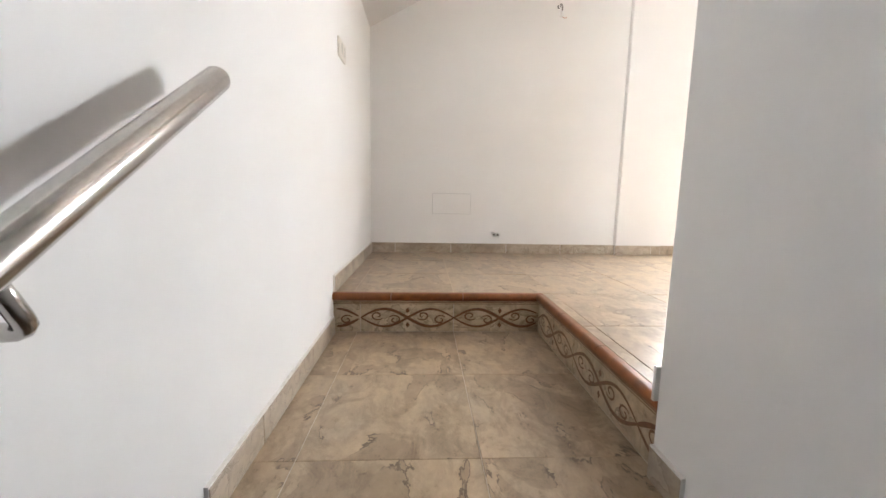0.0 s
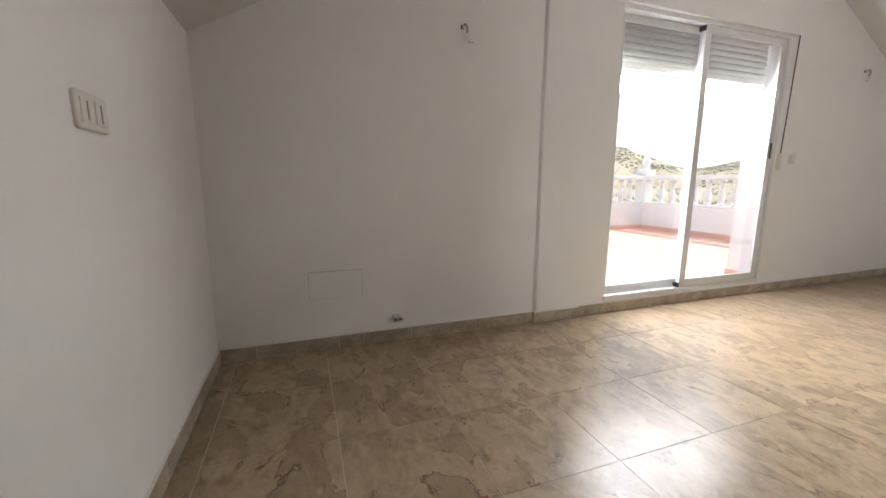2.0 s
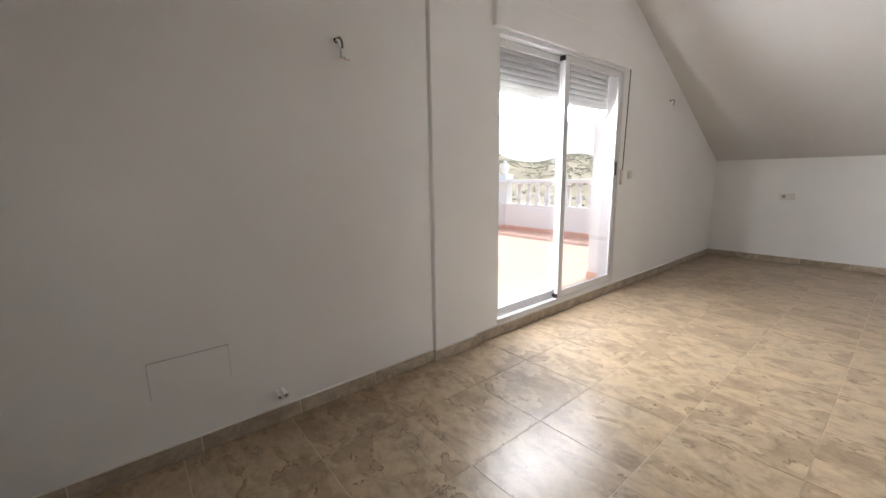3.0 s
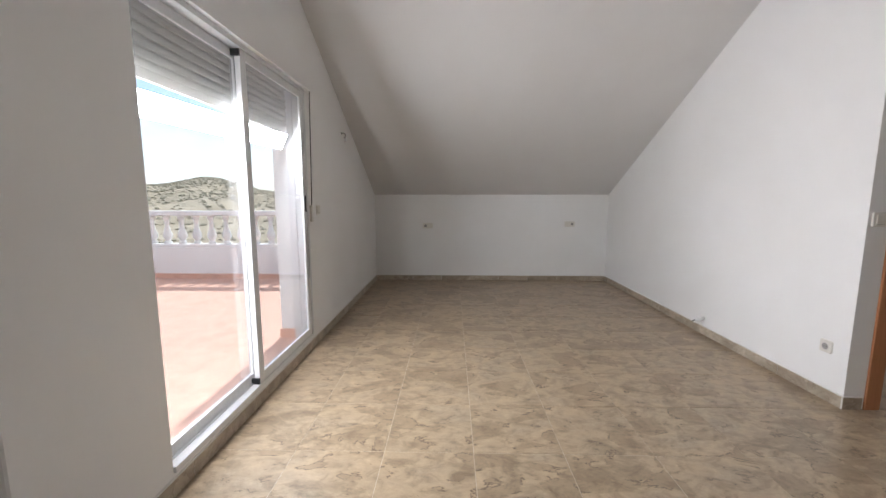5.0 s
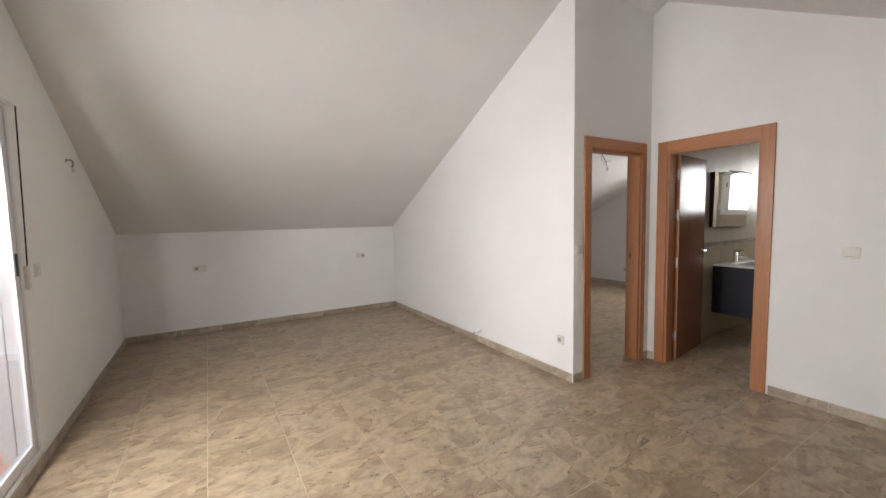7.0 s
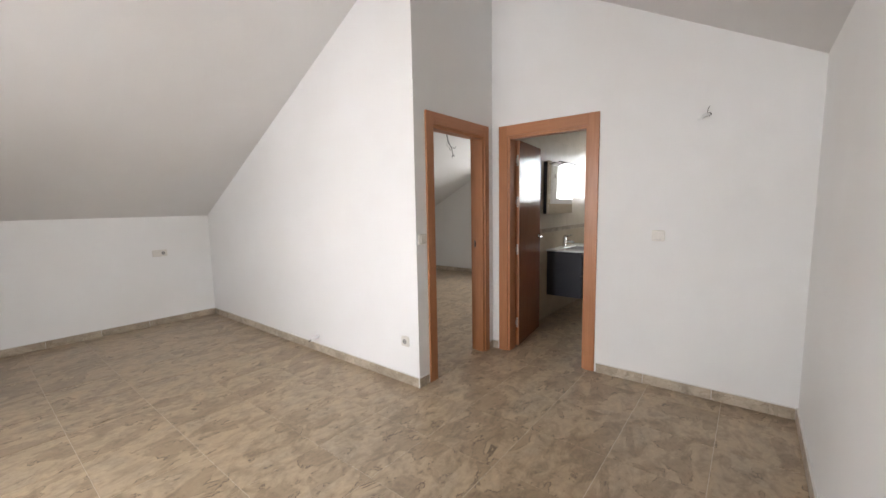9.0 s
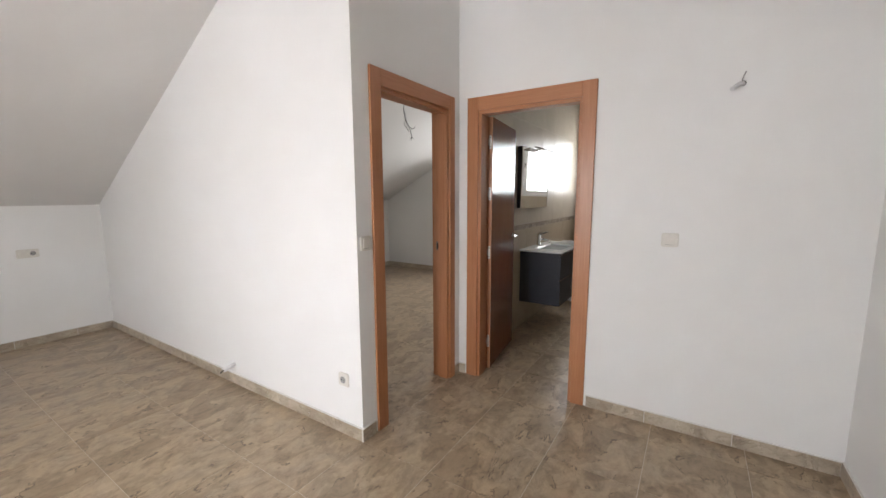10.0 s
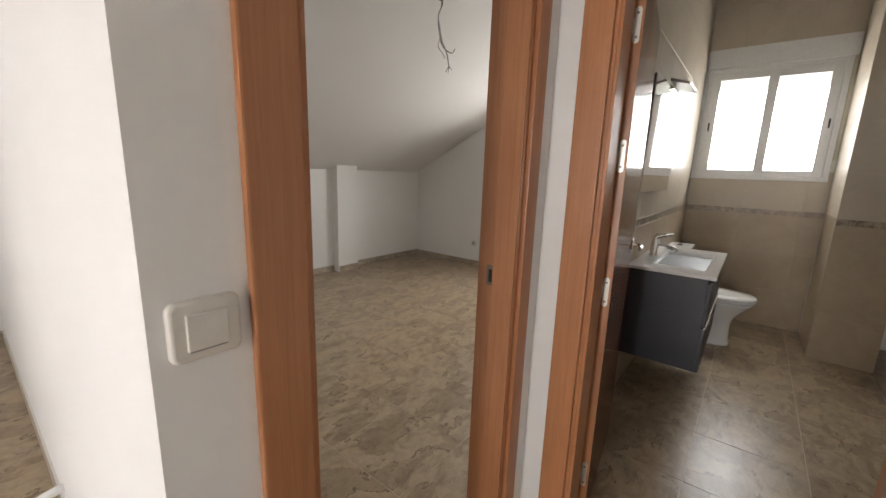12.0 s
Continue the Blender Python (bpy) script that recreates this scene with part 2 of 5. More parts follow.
def flaked_tile(name, rough):
    """Glazed floor tile printed like split slate: tan and grey-brown flakes drawn out one way, with short dark cracks along their edges."""
    m, n, l, p = base_material(name, (0.38, 0.30, 0.21), rough)
    v = place_node(n, l, (1.45, 0.90, 1.0), (0, 0, 14), 37.0)
    plate = noise_node(n, l, v, 2.9, 9, 0.60, 0.5)
    tone = ramp_node(n, l, plate.outputs["Fac"], [(0.28, (0.272, 0.200, 0.128)), (0.40, (0.302, 0.226, 0.148)), (0.457, (0.308, 0.233, 0.154)), (0.480, (0.380, 0.288, 0.189)), (0.52, (0.394, 0.301, 0.200)),
        (0.594, (0.345, 0.267, 0.182)), (0.612, (0.382, 0.299, 0.207)), (0.72, (0.345, 0.274, 0.192))])
    patch = noise_node(n, l, v, 7.5, 10, 0.70, 0.7)
    shade = ramp_node(n, l, patch.outputs["Fac"], [(0.30, (0.58, 0.56, 0.54)), (0.42, (0.84, 0.83, 0.82)), (0.475, (0.95, 0.945, 0.94)), (0.495, (1.05, 1.045, 1.04)), (0.66, (1.22, 1.21, 1.19))])
    toned = mix_node(n, l, tone.outputs["Color"], shade.outputs["Color"], 0.9, "MULTIPLY")
    rim = ramp_node(n, l, plate.outputs["Fac"], [(0.455, (0, 0, 0)), (0.467, (1, 1, 1)), (0.473, (1, 1, 1)), (0.476, (0, 0, 0))])
    rim2 = ramp_node(n, l, plate.outputs["Fac"], [(0.592, (0, 0, 0)), (0.602, (1, 1, 1)), (0.606, (1, 1, 1)), (0.609, (0, 0, 0))])
    gate = noise_node(n, l, v, 7.5, 3, 0.55)
    gated = ramp_node(n, l, gate.outputs["Fac"], [(0.50, (0, 0, 0)), (0.58, (0.9, 0.9, 0.9))])
    gated2 = ramp_node(n, l, gate.outputs["Fac"], [(0.42, (0.8, 0.8, 0.8)), (0.48, (0, 0, 0))])
    crack = mix_node(n, l, rim.outputs["Color"], gated.outputs["Color"], 1.0, "MULTIPLY")
    crack2 = mix_node(n, l, rim2.outputs["Color"], gated2.outputs["Color"], 1.0, "MULTIPLY")
    cracks = mix_node(n, l, crack.outputs["Color"], crack2.outputs["Color"], 1.0, "LIGHTEN")
    lined = mix_node(n, l, toned.outputs["Color"], (0.10, 0.070, 0.048), cracks.outputs["Color"])
    speck = noise_node(n, l, v, 26, 6, 0.75)
    specks = ramp_node(n, l, speck.outputs["Fac"], [(0.30, (0.55, 0.52, 0.49)), (0.40, (0.92, 0.915, 0.91)), (0.55, (1.0, 1.0, 1.0)), (0.70, (1.14, 1.14, 1.13))])
    done = mix_node(n, l, lined.outputs["Color"], specks.outputs["Color"], 0.9, "MULTIPLY")
    l.new(done.outputs["Color"], p.inputs["Base Color"])
    r = n.new("ShaderNodeMapRange")
    r.inputs["To Min"].default_value, r.inputs["To Max"].default_value = rough - 0.05, rough + 0.10
    l.new(patch.outputs["Fac"], r.inputs["Value"])
    l.new(r.outputs["Result"], p.inputs["Roughness"])
    bump_node(n, l, p, patch.outputs["Fac"], 0.09, 0.002)
    p.inputs["Specular IOR Level"].default_value = 0.5
    return m


def wood(name, dark, light, rough, scale):
    m, n, l, p = base_material(name, light, rough)
    v = place_node(n, l, scale, (0, 0, 0), 5.0)
    grain = noise_node(n, l, v, 7, 6, 0.65, 0.4)
    tone = ramp_node(n, l, grain.outputs["Fac"], [(0.32, dark), (0.66, light)])
    pores = noise_node(n, l, v, 40, 3, 0.6)
    pore_ramp = ramp_node(n, l, pores.outputs["Fac"], [(0.3, (0.92, 0.90, 0.88)), (0.5, (1, 1, 1))])
    done = mix_node(n, l, tone.outputs["Color"], pore_ramp.outputs["Color"], 0.7, "MULTIPLY")
    l.new(done.outputs["Color"], p.inputs["Base Color"])
    bump_node(n, l, p, pores.outputs["Fac"], 0.06, 0.001)
    return m


def plain(name, colour, rough, metal=0.0, grain=40, amount=0.06, bump=0.04):
    """Paint, plastic, ceramic or metal with a slight mottling."""
    m, n, l, p = base_material(name, colour, rough, metal)
    v = place_node(n, l)
    t = noise_node(n, l, v, grain, 4, 0.6)
    tone = ramp_node(n, l, t.outputs["Fac"], [(0.3, tuple(c * (1 - amount) for c in colour[:3])), (0.7, tuple(min(1, c * (1 + amount / 2)) for c in colour[:3]))])
    l.new(tone.outputs["Color"], p.inputs["Base Color"])
    if bump:
        bump_node(n, l, p, t.outputs["Fac"], bump, 0.001)
    return m


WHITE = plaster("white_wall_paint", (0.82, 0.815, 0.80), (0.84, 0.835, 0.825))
# The wall white, darkened: the ceiling's weaker light is put into its colour.
CEILING = plaster("dimmed_white_ceiling_paint", (0.71, 0.695, 0.68), (0.73, 0.715, 0.70))
RENDER = plaster("white_exterior_render", (0.80, 0.80, 0.79), (0.82, 0.82, 0.81))
SKIRT_STOPS = [(0.30, (0.33, 0.275, 0.208)), (0.46, (0.40, 0.335, 0.258)), (0.52, (0.455, 0.387, 0.302)), (0.68, (0.53, 0.458, 0.362))]
TILE = flaked_tile("beige_stone_floor_tile", 0.28)
SKIRT = stone_tile("beige_stone_skirting_tile", SKIRT_STOPS, 0.3, 1.5, 23.0, (0.2, 0.16, 0.12), 0.6)
GROUT = plain("pale_grout", (0.60, 0.52, 0.415), 0.9, 0, 60, 0.15)
SKIRT_EDGE = plain("white_skirting_edge", (0.72, 0.70, 0.66), 0.6)
BATH_UPPER = stone_tile("pale_bathroom_wall_tile", [(0.3, (0.45, 0.39, 0.31)), (0.5, (0.49, 0.427, 0.345)), (0.7, (0.52, 0.455, 0.37))], 0.3, 0.8, 19.0, (0.44, 0.38, 0.30), 0.08)
BATH_LOWER = stone_tile("taupe_bathroom_wall_tile", [(0.3, (0.37, 0.295, 0.207)), (0.5, (0.41, 0.33, 0.235)), (0.7, (0.45, 0.362, 0.262))], 0.3, 0.8, 29.0, (0.31, 0.245, 0.172), 0.12)
TAUPE_GROUT = plain("taupe_wall_grout", (0.41, 0.345, 0.265), 0.9, 0, 60, 0.1)
BAND = stone_tile("brown_border_tile", [(0.3, (0.14, 0.10, 0.07)), (0.5, (0.30, 0.24, 0.18)), (0.7, (0.42, 0.36, 0.28))], 0.3, 5.0, 11.0)
TERRACOTTA = plain("glazed_terracotta_edge", srgb(130, 76, 35), 0.34, 0, 24, 0.35, 0.1)
TERRACE = plain("terracotta_terrace_tile", srgb(222, 178, 158), 0.6, 0, 9, 0.18, 0.1)
SCROLL = plain("brown_scroll_glaze", srgb(110, 72, 40), 0.35, 0, 60, 0.3)
RISER = stone_tile("cream_riser_tile", [(0.3, (0.42, 0.33, 0.22)), (0.5, (0.49, 0.395, 0.275)), (0.7, (0.57, 0.47, 0.335))], 0.3, 1.5, 7.0, (0.35, 0.27, 0.18))
WOOD = wood("orange_brown_door_veneer", srgb(163, 108, 70), srgb(177, 122, 83), 0.36, (16, 16, 0.5))
WOOD_X = wood("orange_brown_cross_veneer", srgb(163, 108, 70), srgb(177, 122, 83), 0.36, (0.5, 0.5, 16))
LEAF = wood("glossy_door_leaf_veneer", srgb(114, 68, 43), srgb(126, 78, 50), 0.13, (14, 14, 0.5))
LEAF.node_tree.nodes["Principled BSDF"].inputs["Specular IOR Level"].default_value = 0.13
ALUMINIUM = plain("white_coated_aluminium", (0.68, 0.685, 0.69), 0.35)
SLAT = plain("ivory_shutter_slat", (0.80, 0.785, 0.75), 0.5)
sn, sl = SLAT.node_tree.nodes, SLAT.node_tree.links
through_slat, slat_mix = sn.new("ShaderNodeBsdfTranslucent"), sn.new("ShaderNodeMixShader")
through_slat.inputs["Color"].default_value = (0.88, 0.86, 0.82, 1)
slat_mix.inputs["Fac"].default_value = 0.22
sl.new(sn["Principled BSDF"].outputs["BSDF"], slat_mix.inputs[1])
sl.new(through_slat.outputs["BSDF"], slat_mix.inputs[2])
sl.new(slat_mix.outputs["Shader"], sn["Material Output"].inputs["Surface"])
RUBBER = plain("black_rubber", (0.015, 0.015, 0.016), 0.6)
PLASTIC = plain("ivory_switch_plastic", (0.71, 0.68, 0.62), 0.3)
# Grey for recesses, gaps and rims, with their shade put into the colour.
SHADE_PLASTIC = plain("plastic_recess_shade", (0.30, 0.29, 0.28), 0.45)
DARK = plain("dark_gap", (0.02, 0.018, 0.016), 0.8)
STEEL = plain("brushed_stainless_steel", (0.50, 0.48, 0.455), 0.2, 1.0, 120, 0.08)
CHROME = plain("polished_chrome", (0.80, 0.80, 0.80), 0.07, 1.0, 30, 0.02, 0)
BRASS = plain("satin_nickel_hinge", (0.62, 0.58, 0.52), 0.4, 1.0)
AGED = plain("dull_aged_metal", (0.20, 0.17, 0.14), 0.4, 1.0)
CERAMIC = plain("white_glazed_ceramic", (0.80, 0.80, 0.79), 0.08, 0, 6, 0.02, 0)
CHARCOAL = plain("charcoal_vanity_laminate", (0.028, 0.029, 0.038), 0.42, 0, 80, 0.2)
WIRE = plain("grey_cable_sheath", (0.30, 0.29, 0.28), 0.5)
BLACK_WIRE = plain("black_cable_sheath", (0.03, 0.03, 0.03), 0.45)
COPPER = plain("bare_copper", (0.55, 0.28, 0.16), 0.35, 1.0)
CONDUIT = plain("white_conduit_tube", (0.80, 0.80, 0.79), 0.4)
TAPE = plain("ivory_webbing_tape", (0.62, 0.58, 0.48), 0.85, 0, 300, 0.2)

# Grey put into the clear panes to dim the bright outdoors behind them.
GLASS, gn, gl, gp = base_material("view_dimming_glass", (0.50, 0.515, 0.52), 0.0)
gp.inputs["Transmission Weight"].default_value, gp.inputs["IOR"].default_value = 1.0, 1.45
FROST, gn, gl, gp = base_material("bathroom_window_glass", (0.95, 0.98, 0.98), 0.22)
gp.inputs["Transmission Weight"].default_value, gp.inputs["IOR"].default_value = 1.0, 1.45
LABEL, gn, gl, gp = base_material("translucent_paper_label", (0.8, 0.8, 0.78), 0.6)
gp.inputs["Transmission Weight"].default_value = 0.6
MIRROR, gn, gl, gp = base_material("silvered_mirror", (0.90, 0.91, 0.91), 0.015, 1.0)

# dry scrub hillside
HILL, hn, hl, hp = base_material("dry_scrub_hillside", (0.2, 0.16, 0.1), 0.95)
hv = place_node(hn, hl)
h1 = noise_node(hn, hl, hv, 0.03, 8, 0.7, 0.6)
h2 = noise_node(hn, hl, hv, 0.22, 6, 0.75)
ht = ramp_node(hn, hl, h1.outputs["Fac"], [(0.35, (0.25, 0.215, 0.15)), (0.5, (0.35, 0.295, 0.21)), (0.65, (0.44, 0.38, 0.285))])
hs = ramp_node(hn, hl, h2.outputs["Fac"], [(0.40, (0.78, 0.79, 0.73)), (0.52, (0.97, 0.97, 0.97)), (0.66, (1.25, 1.22, 1.15))])
hm = mix_node(hn, hl, ht.outputs["Color"], hs.outputs["Color"], 0.9, "MULTIPLY")
hl.new(hm.outputs["Color"], hp.inputs["Base Color"])
SCRUB = plain("grey_green_scrub", (0.33, 0.30, 0.22), 0.9, 0, 3, 0.5)

# ---- plan, in metres: north wall's inner face is y = 0, west wall's is x = 0 ----
EAST, PART_Y, PART_X, SOUTH_Y = 7.091, -3.581, 3.334, -4.674
BATH_E, FAR_S = 3.35, -8.205
RIDGE_X, RIDGE_Z, WEST_Z, EAST_Z = 3.2, 3.385, 1.655, 1.335
STEP_Y, STEP_X, LOW = -1.326, 0.936, -0.184
STAIR_E, STAIR_END, LANDING_S = 1.08, -2.270, -2.40
DOOR_L, DOOR_R, DOOR_SILL, DOOR_TOP = 2.555, 4.254, 0.10, 2.14
REVEAL = DOOR_R + 0.028
TZ, PX, PY = 0.08, 6.75, 3.66


def roof(x):
    return WEST_Z + (RIDGE_Z - WEST_Z) * x / RIDGE_X if x < RIDGE_X else RIDGE_Z - (RIDGE_Z - EAST_Z) * (x - RIDGE_X) / (EAST - RIDGE_X)


def gable(bm, x0, x1, y0, y1, z0, lift=0.06):
    """A wall across the house, cut off just above the ceiling's underside."""
    tops = [(x1, roof(x1) + lift)] + ([(RIDGE_X, RIDGE_Z + lift)] if x0 < RIDGE_X < x1 else []) + [(x0, roof(x0) + lift)]
    return prism(bm, [(x0, z0), (x1, z0)] + tops, "y", y0, y1)


# ---- walls and ceiling ----
bm = bmesh.new()
gable(bm, -0.25, DOOR_L, 0, 0.285, -3)
gable(bm, DOOR_R, EAST + 0.25, 0, 0.09, -3)
gable(bm, REVEAL, EAST + 0.25, 0.09, 0.285, -3)
gable(bm, DOOR_L, DOOR_R, 0, 0.09, 2.36)
gable(bm, DOOR_L, REVEAL, 0.09, 0.285, 2.36)
box(bm, DOOR_L, REVEAL, 0, 0.285, -3, 0.07)
box(bm, DOOR_L, DOOR_R, 0, 0.088, 0.07, DOOR_SILL)
setting("wall_north", bm, WHITE, "white painted plaster gable wall with a patio door", "wall")
bm = bmesh.new()
prism(bm, [(1.944, 0.002), (1.954, -0.017), (1.960, -0.0215), (1.968, -0.022), (2.31, -0.022), (2.31, 0.002)], "z", 0.076, roof(2.31) + 0.02)
setting("pilaster", bm, WHITE, "shallow white plastered pilaster beside the patio door", "pilaster")
setting("wall_west", block(-0.25, 0, -8.45, 0, -3, WEST_Z + 0.08), WHITE, "white painted low side wall along the stairs", "wall")
setting("wall_east", block(EAST, EAST + 0.25, -8.45, 0, -3, EAST_Z + 0.08), WHITE, "white painted knee wall under the sloping ceiling", "wall")
bm = bmesh.new()
gable(bm, PART_X, EAST, PART_Y - 0.125, PART_Y, 0)
setting("partition_wall", bm, WHITE, "white partition wall cut by the sloping ceiling", "wall")
bm = bmesh.new()
D1N, D1S = -3.779, -4.535
for y0, y1, z0 in ((D1N, PART_Y - 0.125, 0), (SOUTH_Y - 0.13, D1S, 0), (D1S, D1N, 2.042)):
    prism(bm, [(PART_X, z0), (PART_X + 0.125, z0), (PART_X + 0.125, roof(PART_X + 0.125) + 0.05), (PART_X, roof(PART_X) + 0.05)], "y", y0, y1)
setting("bedroom_wall", bm, WHITE, "white wall end holding the bedroom doorway", "wall")
bm = bmesh.new()
D2W, D2E = 2.428, 3.181
for x0, x1, z0 in ((STAIR_E, D2W, 0), (D2E, PART_X, 0), (D2W, D2E, 2.042)):
    gable(bm, x0, x1, SOUTH_Y - 0.13, SOUTH_Y, z0)
setting("bathroom_wall", bm, WHITE, "white wall holding the bathroom doorway", "wall")
bm = bmesh.new()
prism(bm, [(STEP_X, -3), (STAIR_E, -3), (STAIR_E, roof(STAIR_E) + 0.05), (STEP_X, roof(STEP_X) + 0.05)], "y", -8.2, STAIR_END)
setting("stair_wall", bm, WHITE, "white wall end beside the stairwell", "wall")
bm = bmesh.new()
prism(bm, [(BATH_E, 0), (PART_X + 0.125, 0), (PART_X + 0.125, roof(PART_X + 0.125) + 0.05), (BATH_E, roof(BATH_E) + 0.05)], "y", FAR_S, SOUTH_Y - 0.13)
setting("bathroom_side_wall", bm, WHITE, "wall between bathroom and bedroom", "wall")
BW_L, BW_R, BW_B, BW_T = 2.325, 3.32, 1.378, 2.565
BED_L, BED_R, BED_B, BED_T = 4.25, 5.15, 1.1, 2.1
bm = bmesh.new()
for x0, x1, z0 in ((-0.25, BW_L, -3), (BW_L, BW_R, BW_T), (BW_R, BED_L, -3), (BED_L, BED_R, BED_T), (BED_R, EAST + 0.25, -3)):
    gable(bm, x0, x1, FAR_S - 0.27, FAR_S, z0)
box(bm, BW_L, BW_R, FAR_S - 0.27, FAR_S, -3, BW_B)
box(bm, BED_L, BED_R, FAR_S - 0.27, FAR_S, -3, BED_B)
setting("wall_south", bm, WHITE, "white far gable wall with windows", "wall")
setting("stairwell_end_wall", block(0, STEP_X, -6.3, -6.1, -3, 2.3), WHITE, "white wall closing the stairwell", "wall")
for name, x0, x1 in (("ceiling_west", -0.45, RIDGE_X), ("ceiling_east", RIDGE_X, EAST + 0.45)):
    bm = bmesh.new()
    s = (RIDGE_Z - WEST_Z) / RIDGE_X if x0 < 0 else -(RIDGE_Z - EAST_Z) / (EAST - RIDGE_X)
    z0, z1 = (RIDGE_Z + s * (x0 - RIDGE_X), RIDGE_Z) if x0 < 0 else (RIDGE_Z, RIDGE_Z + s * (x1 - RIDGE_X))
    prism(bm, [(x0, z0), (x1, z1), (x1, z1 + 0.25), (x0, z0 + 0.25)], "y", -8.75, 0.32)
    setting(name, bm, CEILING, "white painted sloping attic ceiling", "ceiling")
bm = bmesh.new()
prism(bm, [(-6.88, 0), (-6.56, 0), (-6.56, 1.40), (-6.88, 1.40)], "x", EAST - 0.11, EAST + 0.02)
setting("bedroom_column", bm, WHITE, "short white boxed column on the knee wall", "column")
setting("bathroom_pier", block(1.92, 2.285, FAR_S, -7.55, 0, 3.0), WHITE, "boxed bathroom pier", "pier")

# ---- floors ----
bm = bmesh.new()
G = -0.0016
for x0, x1, y0, y1 in ((0, STEP_X + 0.03, STEP_Y + 0.03, 0), (STEP_X + 0.03, EAST, STAIR_END, 0), (STAIR_E, EAST, PART_Y, STAIR_END), (STAIR_E, PART_X + 0.125, SOUTH_Y - 0.13, PART_Y), (STAIR_E, BATH_E, FAR_S, SOUTH_Y - 0.13), (PART_X + 0.125, EAST, FAR_S, PART_Y)):
    box(bm, x0, x1, y0, y1, -0.25, G)
floor = setting("floor", bm, GROUT, "beige stone-look tiled floor with thin pale joints", "floor")
landing = setting("landing_floor", block(0, STEP_X + 0.005, LANDING_S, STEP_Y + 0.02, -0.4, LOW + G), GROUT, "lower stair landing with stone-look tiles", "floor")
bm = bmesh.new()
for k in range(13):
    y = LANDING_S - 0.27 * k
    box(bm, 0, STEP_X, y - 0.27, y, -3, LOW - 0.185 * (k + 1), 0)
setting("stair_flight", bm, TILE, "tiled stairs going down", "stairs")
setting("stairwell_floor", block(-0.2, 1.2, -6.3, 0, -3.1, -2.99), TILE, "tiled floor at the foot of the stairs", "floor")


# ---- baseboards ----
def tile_mesh(name, sx, sy, sz, material, chamfer=0.0008):
    """A tile with its top edges broken, its origin at the middle of its top face."""
    bm = bmesh.new()
    x, y, c = sx / 2, sy / 2, chamfer
    rows = [[bm.verts.new((i * a, j * b, h)) for i, j in ((-1, -1), (1, -1), (1, 1), (-1, 1))] for a, b, h in ((x, y, -sz), (x, y, -c), (x - c, y - c, 0))]
    for a, b in zip(rows, rows[1:]):
        for i in range(4):
            bm.faces.new((a[i], a[(i + 1) % 4], b[(i + 1) % 4], b[i]))
    bm.faces.new(rows[2])
    return mesh_of(name, bm, material)


shared = {}


def piece(name, sx, sy, sz, material, parent, m):
    """One tile on shared mesh data."""
    key = (name, round(sx, 3), round(sy, 3), round(sz, 3), material.name)
    if key not in shared:
        shared[key] = tile_mesh(name, sx, sy, sz, material)
    ob = new(name, shared[key])
    ob.parent = parent
    ob.matrix_basis = m
    return ob


SKIRT_H, SKIRT_T = 0.075, 0.011


def baseboard(name, a, b, z, inward, first=0.45, pitch=0.45):
    """Skirting tiles along a wall from a to b (plan points), standing on z; inward is the way into the room."""
    a, b, inward = Vector((*a, 0)), Vector((*b, 0)), Vector((*inward, 0))
    way = (b - a).normalized()
    length = (b - a).length
    # White body behind the tiles, showing as a thin line above them.
    bm = bmesh.new()
    corners = [(a, 0.0), (b, 0.0), (b, SKIRT_T - 0.002), (a, SKIRT_T - 0.002)]
    lower = [bm.verts.new(p + inward * d + Vector((0, 0, z))) for p, d in corners]
    upper = [bm.verts.new(p + inward * d + Vector((0, 0, z + SKIRT_H + 0.005))) for p, d in corners]
    bm.faces.new(upper)
    for i in range(4):
        bm.faces.new((lower[i], lower[(i + 1) % 4], upper[(i + 1) % 4], upper[i]))
    bmesh.ops.recalc_face_normals(bm, faces=bm.faces)
    board = setting(name, bm, SKIRT_EDGE, "beige stone-look skirting tiles with a thin white top line", "baseboard")
    cuts, at = [0.0], first
    while at < length - 0.02:
        cuts.append(at)
        at += pitch
    cuts.append(length)
    for u, v in zip(cuts, cuts[1:]):
        mid = a + way * (u + v) / 2 + inward * SKIRT_T + Vector((0, 0, z + SKIRT_H / 2))
        m = Matrix((way, Vector((0, 0, 1)), inward)).transposed().to_4x4()
        if m.determinant() < 0:
            m = Matrix((-way, Vector((0, 0, 1)), inward)).transposed().to_4x4()
        piece("skirting_tile", v - u - 0.003, SKIRT_H, SKIRT_T - 0.001, SKIRT, board, Matrix.Translation(mid) @ m)


def line_box(name, boxes, material, parent, bevel=0.003, label=""):
    bm = bmesh.new()
    for b in boxes:
        box(bm, *b, bevel=bevel)
    return part(name, bm, material, parent, label)


baseboard("baseboard_north", (0, 0), (1.953, 0), 0, (0, -1), 0.188, 0.44)
baseboard("baseboard_pilaster", (1.945, -0.022), (2.32, -0.022), 0, (0, -1), 0.3)
baseboard("baseboard_window", (2.32, 0), (EAST, 0), 0, (0, -1), 0.35)
baseboard("baseboard_west", (0, STEP_Y + 0.02), (0, -0.012), 0, (1, 0), 0.42)
baseboard("baseboard_landing", (0, LANDING_S + 0.02), (0, STEP_Y), LOW, (1, 0), 0.25)
baseboard("baseboard_landing_wall", (STEP_X, LANDING_S + 0.02), (STEP_X, STAIR_END), LOW, (-1, 0), 0.4)
baseboard("baseboard_stair_end", (STEP_X - 0.011, STAIR_END), (STAIR_E + 0.011, STAIR_END), 0, (0, 1), 0.4)
